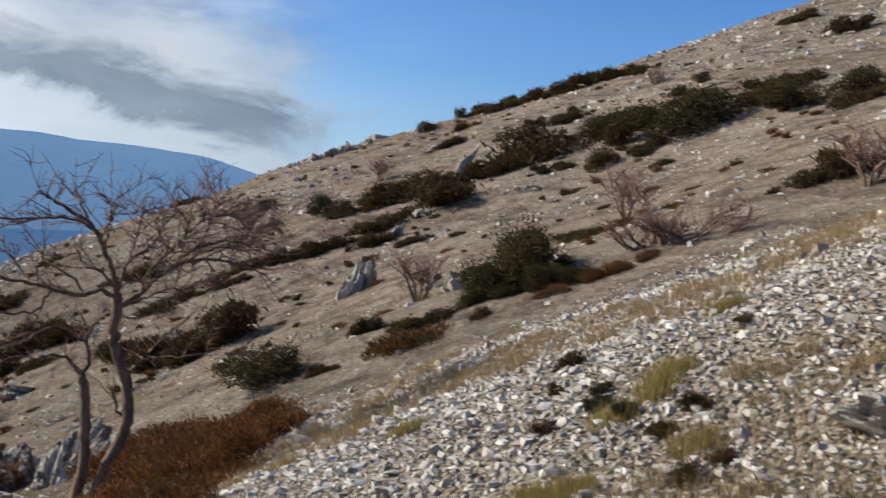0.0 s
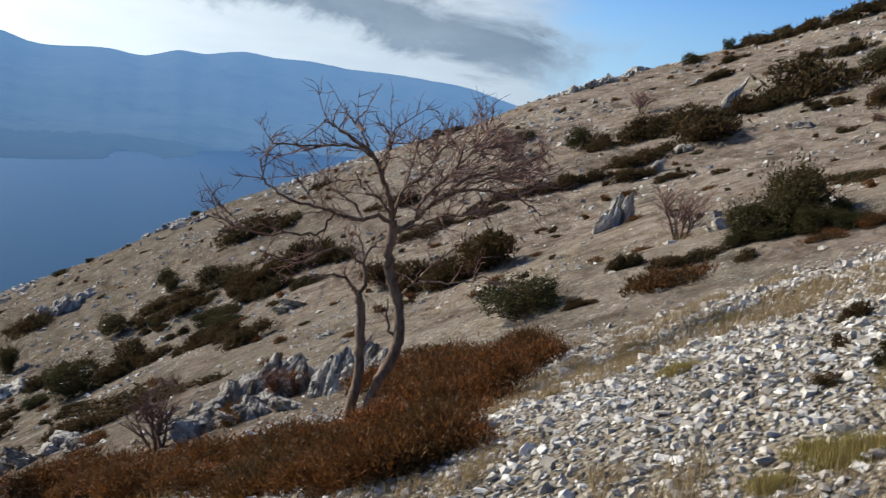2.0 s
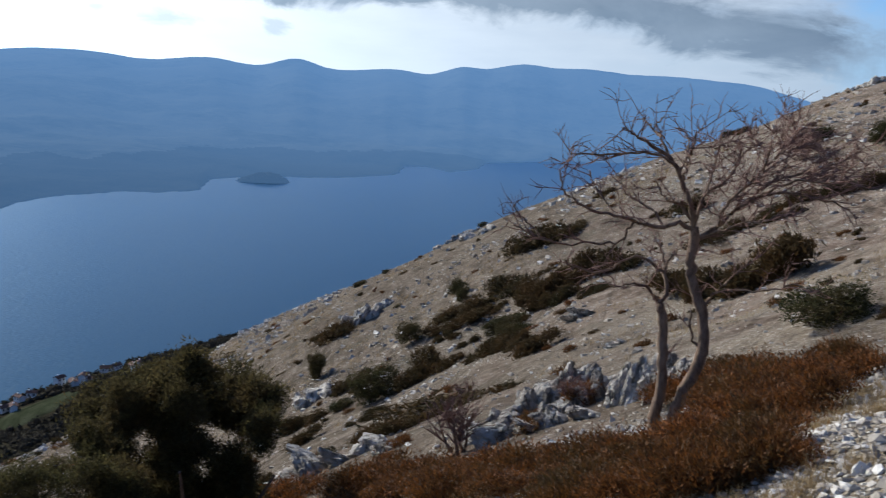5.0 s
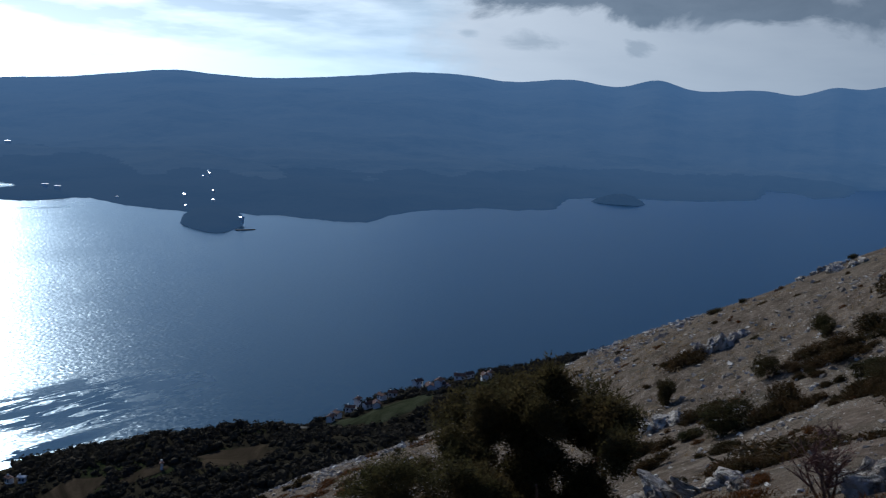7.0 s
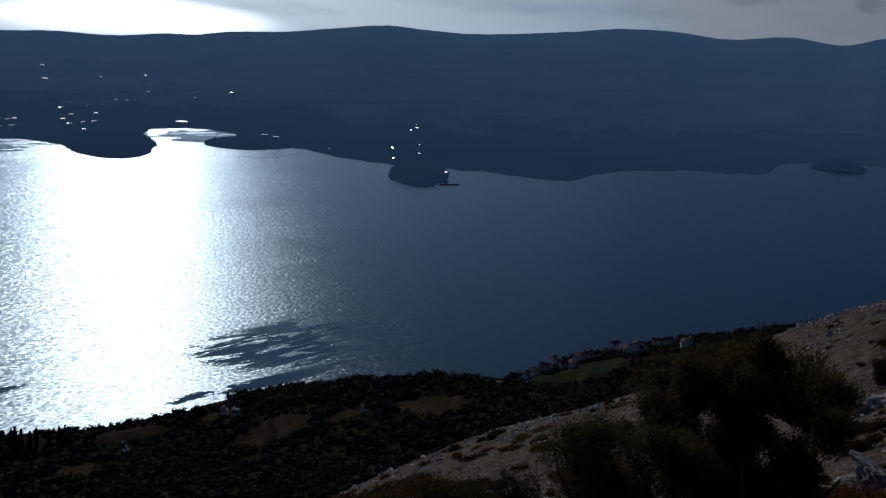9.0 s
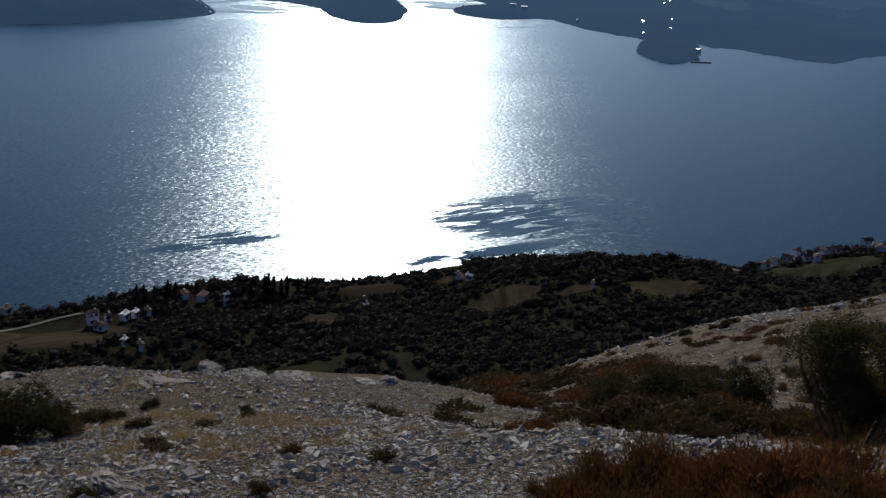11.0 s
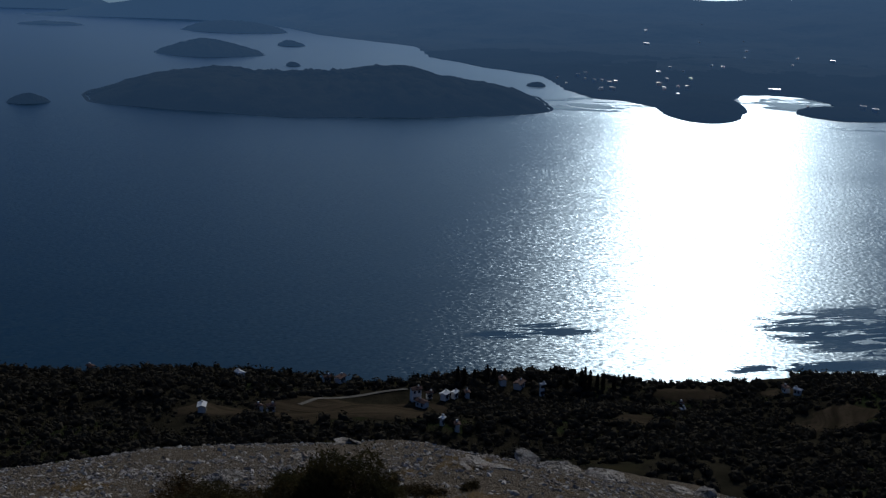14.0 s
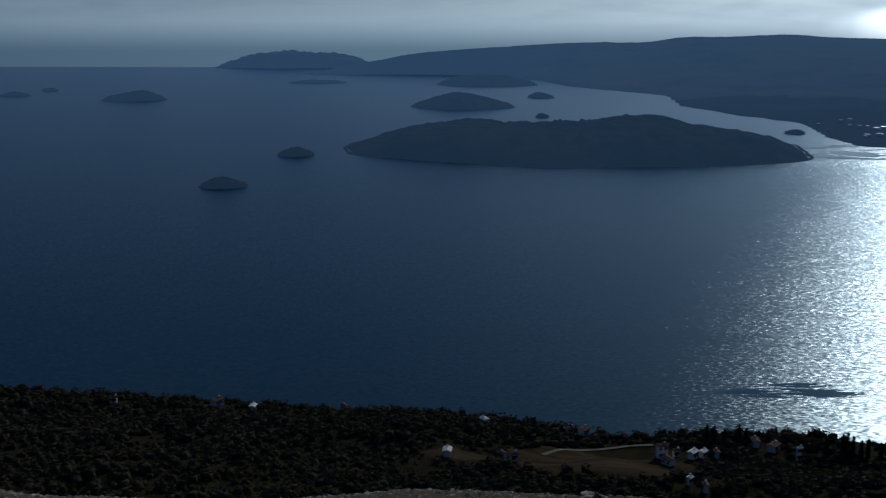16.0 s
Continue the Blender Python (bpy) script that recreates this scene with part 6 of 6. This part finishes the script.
track("road", [spot(4.94, 391), spot(7.14, 411), spot(9.37, 421), spot(11.3, 427)], 2.2, "pale gravel track across the foothill fields")


# ---- stones and grass on the slope ----
ground_sheet = bpy.data.objects["ground"]


def scree():
    for near, far, count, low, high_size, seed in ((2.4, 7.0, 9000, 0.020, 0.085, 1), (7.0, 13.0, 14000, 0.024, 0.085, 2), (13.0, 33.0, 12000, 0.045, 0.15, 3)):
        x, y, d, r = sector(count, near, far, -30, 133, seed)
        patch = 0.5 + 0.9 * bumps(x, y, 2.6, 3)
        keep = r.rand(count) < on_scree(x, y) * np.clip(0.4 + patch, 0.22, 1)
        x, y = x[keep], y[keep]
        size = (low + (high_size - low) * r.rand(len(x)) ** 3.6) * (0.62 + 0.38 * smooth(0.5, 1.6, x / np.maximum(y, 0.1)) * (y > 0) + 0.38 * (y <= 0))
        loose_stones("scree", x, y, size, seed + 10, 0.12, "loose angular pale limestone scree covering the slope", CHIPS if near > 6 else None)
    # coarse rubble on the brow above the sea
    for near, far, count, low, high_size, seed in ((3.0, 8.0, 15000, 0.018, 0.062, 51), (8.0, 22.0, 24000, 0.030, 0.105, 52)):
        x, y, d, r = sector(count, near, far, -30, 58, seed)
        keep = r.rand(count) < on_scree(x, y) * np.clip(0.5 + 1.2 * bumps(x, y, 2.0, 3), 0.1, 1)
        x, y = x[keep], y[keep]
        loose_stones("rubble", x, y, low + (high_size - low) * r.rand(len(x)) ** 2.5, seed, 0.16, "coarse broken limestone rubble on the brow of the slope", CHIPS if near > 5 else None)
    # fine chips between the stones, and all round the camera's stand
    for near, far, a0, a1, count, low, high_size, seed in ((2.4, 7.5, -30, 133, 62000, 0.011, 0.046, 31), (7.5, 14, -30, 133, 50000, 0.017, 0.052, 32), (14, 32, -30, 70, 14000, 0.03, 0.09, 35), (0.5, 2.6, 0, 360, 5000, 0.012, 0.06, 33), (2.4, 7, 133, 330, 7000, 0.02, 0.09, 34)):
        x, y, d, r = sector(count, near, far, a0, a1, seed)
        keep = r.rand(count) < on_scree(x, y) * np.clip(0.75 + 1.1 * bumps(x, y, 2.6, 3), 0.3, 1)
        x, y = x[keep], y[keep]
        loose_stones("gravel", x, y, low + (high_size - low) * r.rand(len(x)) ** 2, seed, 0.1, "fine limestone gravel between the larger stones", CHIPS)
    x, y, d, r = sector(100000, 8, 85, 35, 130, 6)
    keep = (r.rand(100000) < np.where(y > 0, 0.08, 0.07) + 0.5 * np.clip(0.1 + 1.8 * bumps(x, y, 7, 3), 0, 1)) & (on_scree(x, y) < 0.5)
    x, y = x[keep], y[keep]
    size = 0.022 + (0.05 + 0.0035 * np.hypot(x, y)) * r.rand(len(x)) ** 6 + 0.0008 * np.hypot(x, y)
    loose_stones("hillside_stones", x, y, size, 21, 0.05, "scattered pale stones on the far hillside", CHIPS)


scree()


def tufts():
    x, y, d, r = sector(30000, 3, 20, -28, 132, 8)
    rim = on_scree(x, y)
    keep = ((bumps(x, y, 1.7, 3) < np.where(x * 0.8 < y, -0.42, 0.08)) & (rim > np.where(x * 0.8 < y, 0.3, 0.8)))
    x, y = x[keep], y[keep]
    grass("dry_grass", x, y, 0.04 + 0.10 * r.rand(len(x)) ** 2, 30, STRAW, 3, "dry straw-coloured grass growing between the stones")
    x, y, d, r = sector(420, 3.6, 10, 84, 126, 19)
    keep = (bumps(x, y, 1.7, 3) < 0.1) & (on_scree(x, y) > 0.6)
    grass("tall_grass", x[keep], y[keep], 0.05 + 0.06 * r.rand(keep.sum()), 90, STRAW, 5, "thick yellowish grass tufts standing on the scree")
    x, y, d, r = sector(9000, 3, 22, -28, 58, 28)
    keep = (bumps(x, y, 2.4, 3) > 0.22) & (on_scree(x, y) > 0.3)
    x, y = x[keep], y[keep]
    grass("rust_grass", x, y, 0.04 + 0.08 * r.rand(len(x)) ** 2, 24, RUST, 6, "dry rust-brown grass growing between the stones of the brow")
    # single thick tussocks of yellow-green grass: heading, distance, size
    for k, (az, d, size) in enumerate(((111.3, 4.0, 0.15), (112.4, 4.05, 0.12), (110.3, 4.1, 0.10), (115.6, 3.5, 0.15), (116.3, 4.9, 0.14), (117.2, 5.1, 0.13), (114.4, 4.7, 0.13),
                                       (106.3, 7.6, 0.12), (104.1, 5.6, 0.11), (101.8, 7.4, 0.12), (108.6, 3.9, 0.10), (118.5, 4.2, 0.12), (119.5, 6.2, 0.14))):
        cx, cy = spot(az, d)
        a, q = r.rand(9) * 6.283, 0.6 * size * np.sqrt(r.rand(9))
        grass("grass_tussock", cx + q * np.cos(a), cy + q * np.sin(a), size * (0.42 + 0.25 * r.rand(9)), 85, TUFT, 40 + k, "thick yellow-green grass tussock standing on the scree")
    x, y, d, r = sector(9000, 10, 80, 40, 130, 9)
    keep = (bumps(x, y, 12, 3) < 0.1) & (on_scree(x, y) < 0.5)
    x, y = x[keep], y[keep]
    grass("hillside_grass", x, y, 0.08 + 0.12 * r.rand(len(x)), 12, STRAW, 4, "thin dry grass on the far hillside")


tufts()


def big_stones():
    """The larger stones lying loose on the scree, one by one."""
    meshes = []
    for verts, faces in STONES:
        me = bpy.data.meshes.new("stone")
        me.from_pydata(verts.tolist(), [], faces.tolist())
        me.materials.append(ROCK)
        meshes.append(me)
    x, y, d, r = sector(900, 3.2, 15, -28, 132, 15)
    keep = r.rand(900) < on_scree(x, y)
    for i, (px, py) in enumerate(zip(x[keep][:300], y[keep][:300])):
        ob = new("stone", meshes[i % len(meshes)])
        ob.parent = ground_sheet
        s = (0.05 + 0.11 * r.rand() ** 4) * (0.75 + 0.04 * math.hypot(px, py))
        ob.matrix_basis = pose(px, py, high(px, py) + 0.12 * s, r.normal() * 18 - 12, r.normal() * 18, r.rand() * 360) @ Matrix.Diagonal((s, s * (0.7 + 0.4 * r.rand()), s, 1))


big_stones()
